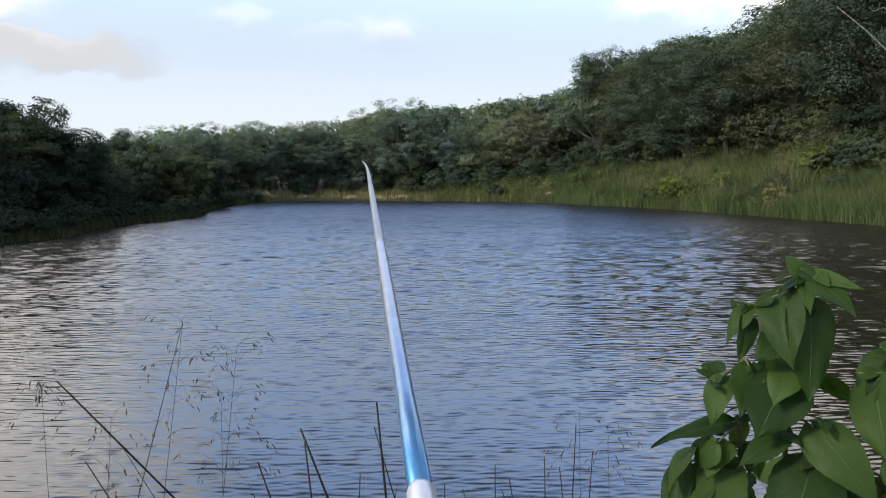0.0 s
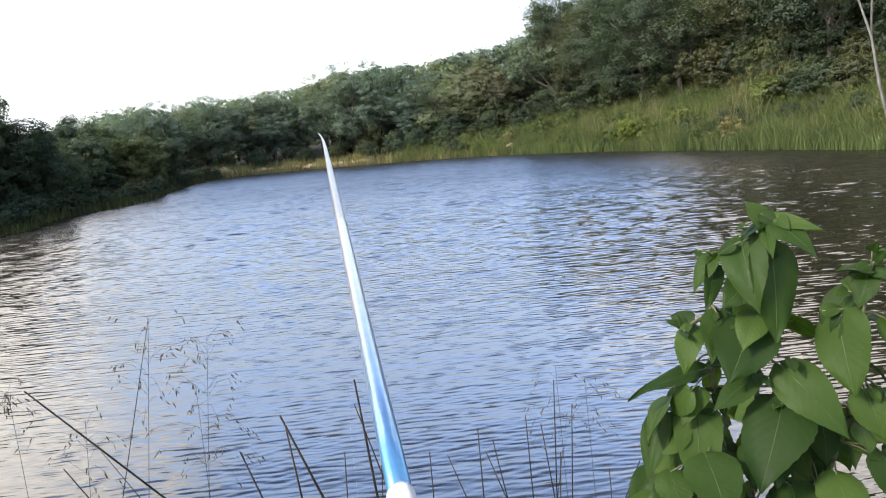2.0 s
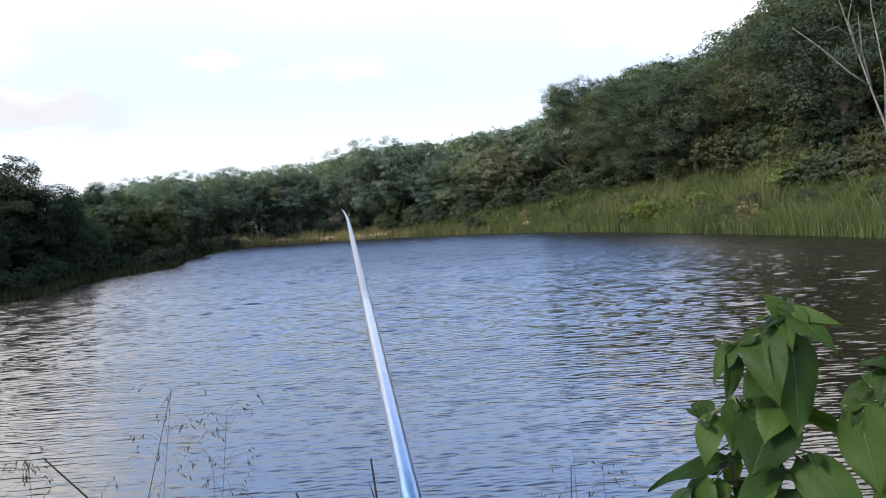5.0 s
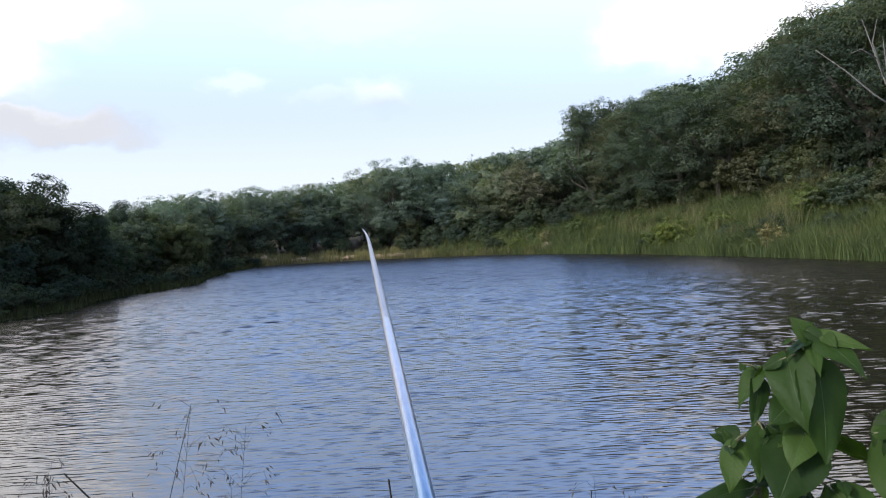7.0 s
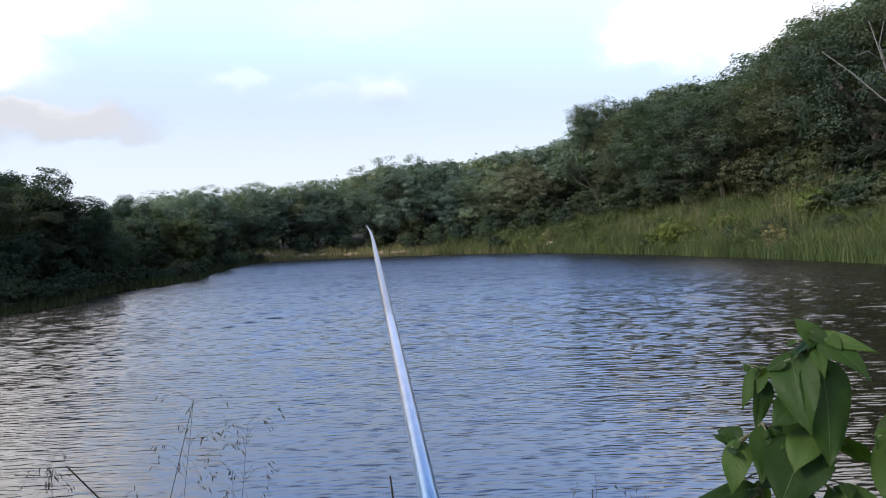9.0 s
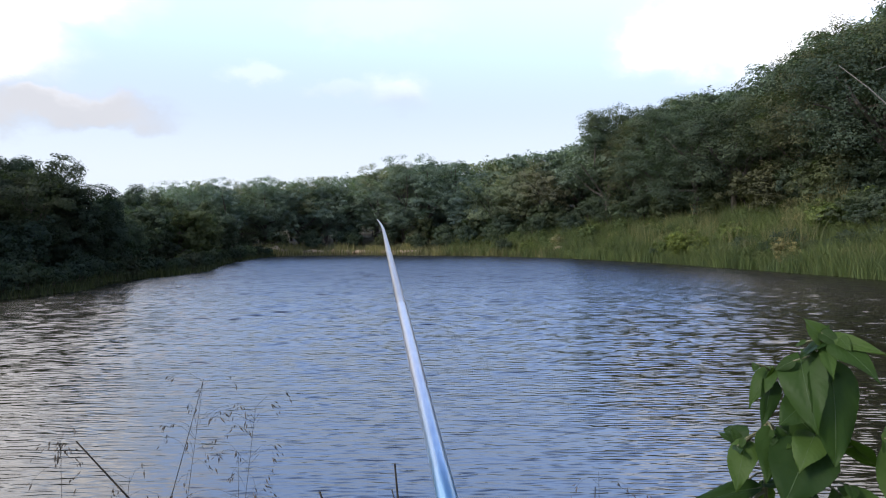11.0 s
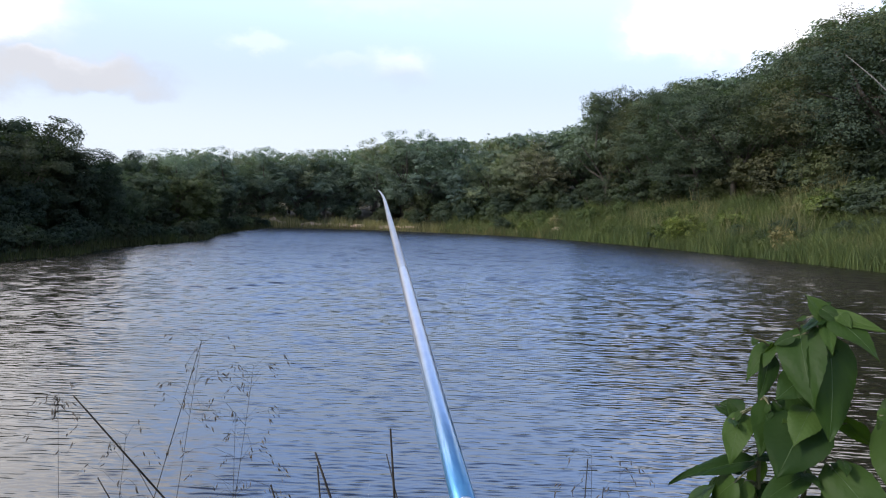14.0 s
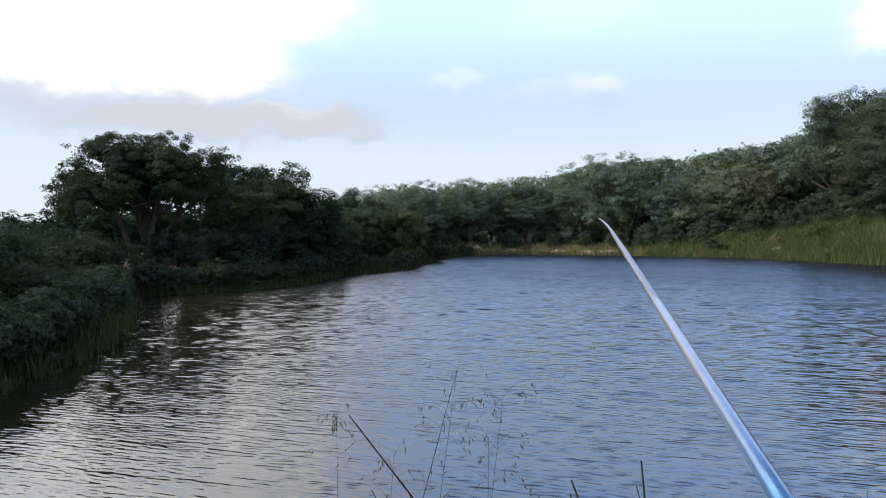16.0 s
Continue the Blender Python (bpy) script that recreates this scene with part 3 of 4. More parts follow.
crest_tree = make_tree("tree", 35, 7.4, 2.5, 0.42, 15000, 0.10, HILL_LEAF, "tall open-crowned tree standing above the woods", 22)
x, y = bearing_spot(12.6, 68.0)
crest_tree.matrix_world = put(None, x, y, (1.8 + 68 * math.tan(radians(10.6)) - float(height(x, y)[0])) / 7.5, 0)
for bearing, far, rise, turn in ((15.0, 69.0, 10.4, 70), (19.8, 64.0, 11.2, 160)):
    x, y = bearing_spot(bearing, far)
    size = (1.8 + far * math.tan(radians(rise)) - float(height(x, y)[0])) / 7.5
    again(crest_tree, put(None, x, y, size, turn))

SHRUBS = "bushes along the shaded bank"
bush_kinds = [tagged(make_bush("bush", 41, 2.0, 1.35, 7000, 0.09, SHADE_LEAF, "bush on the pond bank with shade in its leaf colour"), group=SHRUBS),
              tagged(make_bush("bush", 42, 1.7, 1.5, 7000, 0.09, SHADE_LEAF, "bush on the pond bank with shade in its leaf colour"), group=SHRUBS),
              tagged(make_bush("bush", 43, 2.3, 1.2, 7000, 0.09, SHADE_LEAF, "bush on the pond bank with shade in its leaf colour"), group=SHRUBS),
              tagged(make_bush("bush", 44, 2.0, 1.4, 3000, 0.14, SHADE_LEAF, "low bush leaning over the shaded shore, shade in its leaf colour"), group=SHRUBS)]
rng = np.random.default_rng(8)
placed = 0
for gx in np.arange(-30, -5, 1.9):
    for gy in np.arange(3, 52, 1.9):
        x, y = gx + rng.uniform(-0.7, 0.7), gy + rng.uniform(-0.7, 0.7)
        d = float(off_shore(x, y)[0])
        far = math.hypot(x, y)
        if not 0.35 < d < 7.5 + 0.06 * far + (6 if x < -16 else 0) or far < 7.0:
            continue
        if y > 30 and d < 1.6 or (d > 4.5 and rng.uniform() < 0.5):
            continue
        size = rng.uniform(0.85, 1.15) * (0.5 + 0.5 * float(step(d, 0.4, 2.4))) * (1.0 + 0.35 * float(step(d, 3, 8)))
        if y > 33:
            size *= 0.75
        bearing = math.degrees(math.atan2(x, y))
        top = 1.8 + far * math.tan(radians(2.05 if bearing < -46 else 2.75))
        size = min(size, (top - float(height(x, y)[0])) / 2.35)
        m = put(None, x, y, size, rng.uniform(0, 360), 0.05, rng.uniform(0.9, 1.1))
        if placed < 3:
            bush_kinds[placed].matrix_world = m
        else:
            again(bush_kinds[3 if d > 4.2 else int(rng.integers(3))], m)
        placed += 1

# low bushes that hang over the shaded shore
rng, hung = np.random.default_rng(88), False
for k in np.arange(0.7 * 6, 15 * 6, 1.0):
    i = int(k)
    p, q = EDGE[i], EDGE[(i + 1) % len(EDGE)]
    t = (q - p) / np.linalg.norm(q - p)
    x, y = p + (q - p) * (k % 1) + np.array([-t[1], t[0]]) * rng.uniform(0.05, 0.5)
    if math.hypot(x, y) > 6.4:
        m = put(None, x, y, rng.uniform(0.30, 0.52), rng.uniform(0, 360), 0.04)
        if hung:
            again(bush_kinds[3], m)
        else:
            bush_kinds[3].matrix_world, hung = m, True

# lighter and redder bushes on the right bank
sunny = make_bush("bush", 51, 2.4, 1.5, 8000, 0.13, SUNNY_LEAF, "bright yellow-green bush among the tall grass")
x, y = bearing_spot(18.8, 46.5)
sunny.matrix_world = put(None, x, y, 0.95, 0)
for bearing, far, size in ((17.4, 48.0, 0.7), (33.0, 35.2, 0.42), (32.2, 35.0, 0.34), (6.3, 59.5, 0.62), (21.5, 47.5, 0.75), (30.3, 44.0, 1.05), (28.2, 43.5, 0.9)):
    x, y = bearing_spot(bearing, far)
    again(sunny, put(None, x, y, size, bearing * 40))
understory = make_bush("bush", 52, 2.2, 1.7, 7000, 0.11, HILL_LEAF, "dull green bush at the foot of the woods")
rng = np.random.default_rng(77)
tagged(understory, group="bushes at the foot of the woods")
understory_used = False
for bearing, far, size in ((14.5, 52.5, 0.55), (16.5, 49.5, 0.5), (22.5, 45.0, 0.6), (24.3, 43.0, 0.5), (25.8, 42.5, 0.72), (27.2, 40.8, 0.55), (29.3, 40.5, 0.6), (31.4, 39.5, 0.62), (34.0, 37.5, 0.6), (31.2, 42.0, 1.15), (32.4, 41.5, 1.2), (30.0, 43.0, 1.2), (33.6, 40.5, 1.2), (20.5, 45.8, 0.5), (4.3, 61.5, 0.7)):
    x, y = bearing_spot(bearing, far)
    again(understory, put(None, x, y, size, bearing * 33, 0.05, 0.9))
for k in range(84, 27 * 6, 2):
    p, q = EDGE[k], EDGE[(k + 1) % len(EDGE)]
    t = (q - p) / np.linalg.norm(q - p)
    out = np.array([-t[1], t[0]])
    right = float(step(math.degrees(math.atan2(p[0], p[1])), -3, 13))
    x, y = p + out * (3.7 + 5.5 * right + rng.uniform(-0.5, 0.9))
    m = put(None, x, y, rng.uniform(0.7, 1.15) * (0.8 + 0.8 * right), rng.uniform(0, 360), 0.1, rng.uniform(0.8, 1.15))
    if understory_used:
        again(understory, m)
    else:
        understory.matrix_world, understory_used = m, True
    x, y = p + out * (5.6 + 6.0 * right + rng.uniform(-0.5, 0.9))
    again(understory, put(None, x, y, rng.uniform(0.9, 1.4) * (0.9 + 0.5 * right), rng.uniform(0, 360), 0.1, rng.uniform(0.9, 1.2)))
    if right < 0.3 and not -16 < math.degrees(math.atan2(p[0], p[1])) < -12.6:
        x, y = p + out * (2.6 + rng.uniform(-0.3, 0.6)) + t * rng.uniform(-0.8, 0.8)
        again(understory, put(None, x, y, rng.uniform(0.55, 0.85), rng.uniform(0, 360), 0.1, rng.uniform(0.9, 1.2)))
    x, y = p + out * (8.2 + 6.0 * right + rng.uniform(-0.5, 0.9))
    again(understory, put(None, x, y, rng.uniform(1.1, 1.5) * (0.9 + 0.5 * right), rng.uniform(0, 360), 0.1, rng.uniform(0.9, 1.2)))


# ---- grass of the banks ----
def blades(rng, feet, ground_z, tall, wide, lean=0.25):
    """Curved tapering blades, two faces each."""
    n = len(feet)
    a = rng.uniform(0, 2 * math.pi, n)
    side = np.stack([np.cos(a), np.sin(a), 0 * a], 1)
    b = rng.uniform(0, 2 * math.pi, n)
    bend = np.stack([np.cos(b), np.sin(b), 0 * b], 1) * (rng.uniform(0.2, 1, n) * lean * tall)[:, None]
    foot = np.column_stack([feet, ground_z - 0.05])
    h = tall[:, None] * np.array([[0, 0, 1.0]])
    w = side * wide[:, None] * 0.5
    verts = np.stack([foot - w, foot + w, foot + h * 0.55 + bend * 0.35 + w * 0.8, foot + h * 0.55 + bend * 0.35 - w * 0.8, foot + h + bend], 1).reshape(-1, 3)
    i = np.arange(n)[:, None] * 5
    return verts, [tuple(q) for q in np.concatenate([i, i + 1, i + 2, i + 3], 1)] + [tuple(q) for q in np.concatenate([i + 3, i + 2, i + 4], 1)]


def grass_belt(name, seed, start, end, inner, outer, tufts, each, tall, wide, material, label, spread=0.35, lean=0.25, fall=0.0):
    rng = np.random.default_rng(seed)
    k = rng.uniform(start * 6, end * 6, tufts)
    i = k.astype(int) % len(EDGE)
    p, q = EDGE[i], EDGE[(i + 1) % len(EDGE)]
    t = (q - p) / np.linalg.norm(q - p, axis=1, keepdims=True)
    out = np.stack([-t[:, 1], t[:, 0]], 1)
    c = p + (q - p) * (k % 1)[:, None] + out * rng.uniform(inner, outer, tufts)[:, None]
    vigour = rng.uniform(0.65, 1.25, tufts) * (1 + 0.35 * np.sin(1.1 * c[:, 0] + 0.5 * c[:, 1]) * np.sin(0.8 * c[:, 1] - 0.6 * c[:, 0] + 1))
    who = np.repeat(np.arange(tufts), each)
    feet = c[who] + rng.normal(size=(tufts * each, 2)) * spread
    d = off_shore(feet[:, 0], feet[:, 1])
    keep = d > inner - 0.25
    feet, who, d = feet[keep], who[keep], d[keep]
    h = rng.uniform(tall[0], tall[1], len(feet)) * vigour[who] * (1 - fall * step(d, outer * 0.5, outer))
    ob = part(name, blades(rng, feet, np.maximum(height(feet[:, 0], feet[:, 1], d), 0.0), h, rng.uniform(*wide, len(feet)), lean), material)
    return tagged(ob, label, "grass", kind="stuff")


grass_belt("tall_grass", 61, 17.2, 27.5, -0.35, 9.6, 2300, 30, (0.6, 1.45), (0.015, 0.040), GRASS, "tall yellow-green grass and reeds on the sunlit bank", 0.42, 1.1)
grass_belt("green_grass", 66, 18.3, 27.5, 0.2, 9.8, 1300, 30, (0.55, 1.35), (0.02, 0.045), GREEN_GRASS, "fresh green grass clumps on the sunlit bank", 0.32, 1.0)
grass_belt("reed_fringe", 62, 18.3, 27.5, -0.5, 0.6, 420, 22, (0.4, 1.0), (0.02, 0.04), GREEN_GRASS, "reeds standing at the water's edge", 0.3, 0.5)
grass_belt("plumed_grass", 67, 19.5, 27.5, 1.0, 9.4, 90, 34, (1.4, 2.1), (0.02, 0.04), PALE_GRASS, "taller pale plumed grass clumps on the bank", 0.30, 0.4)
grass_belt("shore_grass", 63, 15.0, 19.0, -0.15, 3.6, 700, 24, (0.35, 0.85), (0.03, 0.06), PALE_GRASS, "short dry grass on the far shore", 0.4)
grass_belt("shaded_grass", 64, 0.6, 15.4, -0.3, 2.0, 1500, 24, (0.18, 0.48), (0.015, 0.04), SHADE_GRASS, "grass hanging over the shaded shore, shade in its blade colour", 0.3, 0.45)
grass_belt("bank_grass", 65, 28, 34.8, 0.05, 1.6, 330, 16, (0.12, 0.35), (0.004, 0.009), SHADE_GRASS, "short grass on the near bank", 0.15, 0.4)


# ---- leafy weeds among the bank grass ----
WEEDS = "leafy weeds in the bank grass"
weeds = [tagged(make_bush("weed", 71, 1.3, 0.95, 2600, 0.10, GREEN_GRASS, "low leafy green weed among the bank grass", 12), group=WEEDS),
         tagged(make_bush("weed", 72, 1.0, 1.1, 2600, 0.10, GRASS, "low leafy yellow-green weed among the bank grass", 12), group=WEEDS),
         tagged(make_bush("weed", 73, 1.6, 0.8, 2600, 0.09, PALE_GRASS, "pale seeding weed among the bank grass", 12), group=WEEDS)]
rng, sown = np.random.default_rng(70), set()
for k in np.arange(17.6 * 6, 27 * 6, 0.42):
    i = int(k)
    p, q = EDGE[i], EDGE[(i + 1) % len(EDGE)]
    t = (q - p) / np.linalg.norm(q - p)
    right = float(step(math.degrees(math.atan2(p[0], p[1])), 0, 20))
    x, y = p + (q - p) * (k % 1) + np.array([-t[1], t[0]]) * rng.uniform(0.4, 4.2 + 5.5 * right)
    which = int(rng.choice(3, p=(0.45, 0.4, 0.15)))
    m = put(None, x, y, rng.uniform(0.55, 1.15), rng.uniform(0, 360), 0.1, rng.uniform(0.8, 1.2))
    if which in sown:
        again(weeds[which], m)
    else:
        weeds[which].matrix_world = m
        sown.add(which)


# ---- stones and bare patches on the far banks ----
def make_stone(name, seed, size, label):
    bm = bmesh.new()
    bmesh.ops.create_icosphere(bm, subdivisions=3, radius=1.0)
    for vert in bm.verts:
        p = vert.co * 1.7 + Vector((seed, seed * 2.0, 0))
        vert.co *= 1 + 0.35 * noise.noise(p) + 0.12 * noise.noise(p * 3.1)
        vert.co = Vector((vert.co.x * size[0], vert.co.y * size[1], vert.co.z * size[2]))
    me = bpy.data.meshes.new(name)
    bm.to_mesh(me)
    bm.free()
    me.materials.append(SAND)
    return tagged(smooth(new(name, me)), label, "rock")


STONES = "pale stones on the far shore"
for k, (bearing, far, size) in enumerate(((-15.1, 62.4, 0.42), (-14.3, 63.0, 0.5), (-13.5, 63.0, 0.36), (-14.0, 62.4, 0.40), (-15.0, 61.8, 0.30), (-13.7, 62.0, 0.28), (-9.6, 64.6, 0.30), (-6.6, 64.2, 0.34), (-4.2, 63.6, 0.30))):
    x, y = bearing_spot(bearing, far)
    size *= 0.85
    stone = make_stone("rock", k * 1.7, (size * 1.3, size, size * 0.9), "pale weathered rock on the far pond shore")
    tagged(stone, group=STONES)
    stone.location = (x, y, float(height(x, y)[0]) + size * 0.45)
for bearing, far, long in ((-11.2, 63.9, 1.5), (-9.3, 64.3, 1.9), (-7.2, 63.9, 1.6), (-5.3, 63.6, 2.0), (-3.2, 63.2, 1.5)):
    x, y = bearing_spot(bearing, far)
    bar = make_stone("sand_bank", bearing, (long * 0.7, 0.4, 0.26), "low bare bank of pale sand along the far shore")
    bar.location = (x, y, float(height(x, y)[0]) + 0.12)
x, y = bearing_spot(8.6, 58.0)
slab = make_stone("boulder", 9.3, (0.55, 0.3, 0.16), "pale sandy boulder in the bank grass")
slab.location = (x, y, float(height(x, y)[0]) + 0.55)
slab.rotation_euler = (0, -0.35, 0.4)


# ---- the dead tree on the right shore ----
def dead_tree():
    root = tagged(new("dead_tree"), "bare bleached dead tree leaning over the bank grass", "tree")

    def at(bearing, rise, far=31.5):
        x, y = bearing_spot(bearing, far)
        return Vector((x, y, 1.8 + far * math.tan(radians(rise))))
    x, y = bearing_spot(36.0, 31.8)
    foot = Vector((x, y, float(height(x, y)[0]) - 0.3))
    limbs = [([foot, at(34.9, 1.2), at(34.4, 4.4), at(33.5, 7.3), at(32.5, 10.8), at(31.7, 13.6)], (0.065, 0.058, 0.046, 0.036, 0.024, 0.010)),
             ([at(33.5, 7.3), at(32.3, 8.4, 31.2), at(30.6, 10.3, 31.0), at(28.8, 12.0, 30.8)], (0.04, 0.032, 0.024, 0.012)),
             ([at(34.4, 4.4), at(34.4, 8.0, 31.9), at(33.7, 12.4, 32.2), at(33.6, 14.5, 32.4)], (0.045, 0.034, 0.022, 0.01)),
             ([at(33.7, 6.6), at(33.1, 9.6, 31.8), at(32.9, 12.2, 32.0)], (0.04, 0.028, 0.01)),
             ([at(32.5, 10.8), at(31.6, 11.6, 31.2), at(31.0, 11.4, 31.0)], (0.035, 0.022, 0.01)),
             ([at(32.9, 9.5), at(32.3, 11.9, 31.2), at(32.6, 13.4, 31.0)], (0.035, 0.022, 0.01))]
    for k, (points, radii) in enumerate(limbs):
        smooth(part("trunk" if k == 0 else "limb", tube(points, radii, 7), DEAD, root))
    return root


dead_tree()


# ---- the rod ----
def rod_point(y):
    """Along the pole, which droops a little sideways at its tip."""
    s = (y - 0.55) / 2.75
    bend = max(0.0, y - 2.6)
    return Vector((-0.027 - 0.335 * s - 0.035 * bend * bend, y, 1.602 + 0.300 * s - 0.02 * bend * bend))


def rod_bar(stops, sides=20):
    return tube([rod_point(y) for y, _ in stops], [r for _, r in stops], sides)


rod = tagged(new("fishing_rod"), "slim glossy blue and silver telescopic fishing pole held over the water", "fishing rod")
smooth(part("grip_section", rod_bar([(-0.40, 0.0112), (0.0, 0.0106), (0.30, 0.0102), (0.436, 0.0100), (0.449, 0.0099), (0.453, 0.0088)]), PEARL, rod, "pearl white ferrule and grip section"))
smooth(part("butt_section", rod_bar([(0.40, 0.0087), (0.6, 0.0088), (0.9, 0.0090), (1.12, 0.0092), (1.28, 0.0093), (1.30, 0.0092), (1.303, 0.0087)]), BLUE, rod, "glossy blue section that fades to silver"))
smooth(part("middle_section", rod_bar([(1.25, 0.0086), (1.28, 0.0086), (1.5, 0.0087), (1.8, 0.0085), (2.1, 0.0080), (2.22, 0.0077), (2.223, 0.0074)]), SILVER, rod))
smooth(part("tip_section", rod_bar([(2.18, 0.0074), (2.2, 0.0073), (2.35, 0.0069), (2.5, 0.0065), (2.75, 0.0053), (2.95, 0.0042), (3.1, 0.0030), (3.2, 0.0021), (3.30, 0.0012)]), SILVER, rod))
tip = rod_point(3.30)
line = [tip + Vector((0.001 * math.sin(k), 0.0, -k * (tip.z + 0.02) / 12)) for k in range(13)]
part("line", tube(line, [0.00012] * 13, 4), NYLON, rod, "thin clear fishing line")


# ---- the broad-leaved plant on the near bank ----
def leaf_mesh(seed, droop):
    """A heart-shaped leaf, one long and one wide, folded at the midrib, waved, toothed and drooping to its tip."""
    rng = np.random.default_rng(seed)
    rows, cols = 19, 9
    verts, faces = [], []
    ph, cup, lean = rng.uniform(0, 6), rng.uniform(0.05, 0.30), rng.uniform(-0.10, 0.10)
    for i in range(rows):
        s = i / (rows - 1)
        full = float(np.interp(s, (0, 0.05, 0.13, 0.24, 0.36, 0.48, 0.60, 0.72, 0.82, 0.91, 1.0), (0.10, 0.60, 0.88, 1.0, 0.98, 0.90, 0.76, 0.57, 0.37, 0.17, 0.01)))
        half = 0.5 * full * (1.025 if i % 2 else 0.985)
        for j in range(cols):
            c = (j - (cols - 1) / 2) / ((cols - 1) / 2)
            lobe = -0.11 * abs(c) * (1 - s) ** 4
            z = cup * abs(c) * half - droop * s * s - 0.34 * (c * half) ** 2 + 0.05 * math.sin(7 * s + ph + 2.4 * c) * abs(c) ** 1.5
            verts.append((c * half + lean * s * s, s + lobe, z))
    for i in range(rows - 1):
        for j in range(cols - 1):
            a = i * cols + j
            faces.append((a, a + 1, a + cols + 1, a + cols))
    return verts, faces


def rib_mesh(seed, droop):
    rng = np.random.default_rng(seed)
    lean = rng.uniform((0, 0.05, -0.10), (6, 0.30, 0.10))[2]
    return tube([(lean * s * s, s, 0.003 - droop * s * s) for s in (0, 0.25, 0.5, 0.75, 0.96)], [0.008, 0.007, 0.006, 0.004, 0.002], 5)


plant = tagged(new("plant"), "leafy green plant with large heart-shaped leaves on the near bank", "plant")
# where each leaf starts, where it points, and its width
MAIN = [
    ((0.563, 1.081, 1.648), (0.543, 1.08, 1.692), 0.041),
    ((0.57, 1.077, 1.657), (0.62, 1.002, 1.646), 0.025),
    ((0.574, 1.075, 1.65), (0.599, 0.98, 1.626), 0.042),
    ((0.56, 1.083, 1.648), (0.515, 1.061, 1.628), 0.029),
    ((0.567, 1.079, 1.643), (0.541, 1.013, 1.611), 0.025),
    ((0.572, 1.076, 1.607), (0.556, 0.994, 1.473), 0.087),
    ((0.535, 1.095, 1.621), (0.502, 1.0, 1.54), 0.071),
    ((0.581, 1.117, 1.523), (0.524, 1.101, 1.456), 0.069),
    ((0.547, 1.089, 1.484), (0.487, 1.03, 1.407), 0.102),
    ((0.587, 1.068, 1.411), (0.629, 0.949, 1.347), 0.079),
    ((0.587, 1.068, 1.349), (0.504, 0.976, 1.244), 0.113),
    ((0.627, 1.114, 1.481), (0.677, 1.132, 1.411), 0.052),
    ((0.658, 1.084, 1.33), (0.648, 1.032, 1.241), 0.062),
]
LEFT = [
    ((0.507, 1.13, 1.593), (0.449, 1.112, 1.549), 0.041),
    ((0.504, 1.132, 1.574), (0.473, 1.069, 1.521), 0.037),
    ((0.511, 1.129, 1.496), (0.477, 1.067, 1.428), 0.056),
    ((0.471, 1.146, 1.47), (0.429, 1.087, 1.419), 0.05),
    ((0.479, 1.164, 1.472), (0.447, 1.198, 1.477), 0.041),
    ((0.482, 1.141, 1.393), (0.338, 1.119, 1.382), 0.04),
    ((0.55, 1.088, 1.391), (0.459, 1.064, 1.357), 0.048),
    ((0.431, 1.161, 1.339), (0.353, 1.114, 1.305), 0.052),
    ((0.421, 1.165, 1.307), (0.357, 1.113, 1.211), 0.052),
    ((0.474, 1.144, 1.331), (0.437, 1.03, 1.208), 0.081),
    ((0.503, 1.165, 1.382), (0.565, 1.192, 1.319), 0.052),
    ((0.542, 1.158, 1.478), (0.583, 1.16, 1.493), 0.037),
]
RIGHT = [
    ((0.7, 1.022, 1.57), (0.642, 1.012, 1.591), 0.031),
    ((0.703, 1.02, 1.57), (0.723, 0.981, 1.57), 0.033),
    ((0.699, 1.023, 1.561), (0.664, 0.998, 1.525), 0.039),
    ((0.686, 1.055, 1.532), (0.623, 1.048, 1.452), 0.048),
    ((0.664, 1.046, 1.499), (0.637, 0.968, 1.386), 0.092),
    ((0.714, 1.012, 1.381), (0.688, 1.006, 1.339), 0.045),
    ((0.701, 1.046, 1.322), (0.721, 0.982, 1.3), 0.046),
    ((0.733, 1.023, 1.494), (0.747, 0.963, 1.439), 0.059),
    ((0.727, 1.028, 1.269), (0.734, 0.972, 1.201), 0.069),
]
LOW = [
    ((0.436, 1.138, 1.196), (0.355, 1.061, 1.134), 0.065),
    ((0.512, 1.106, 1.214), (0.437, 1.03, 1.124), 0.075),
    ((0.597, 1.062, 1.207), (0.564, 0.943, 1.155), 0.083),
    ((0.653, 1.029, 1.237), (0.63, 0.924, 1.186), 0.075),
    ((0.544, 1.091, 1.156), (0.468, 0.961, 1.107), 0.082),
    ((0.468, 1.125, 1.113), (0.394, 1.047, 1.036), 0.075),
    ((0.636, 1.016, 1.158), (0.589, 0.927, 1.097), 0.073),
    ((0.698, 0.999, 1.19), (0.67, 0.896, 1.146), 0.075),
    ((0.396, 1.174, 1.149), (0.333, 1.12, 1.068), 0.058),
    ((0.632, 1.123, 1.255), (0.692, 1.122, 1.164), 0.063),
    ((0.516, 1.181, 1.22), (0.49, 1.224, 1.134), 0.063),
    ((0.593, 1.167, 1.24), (0.545, 1.201, 1.151), 0.074),
]
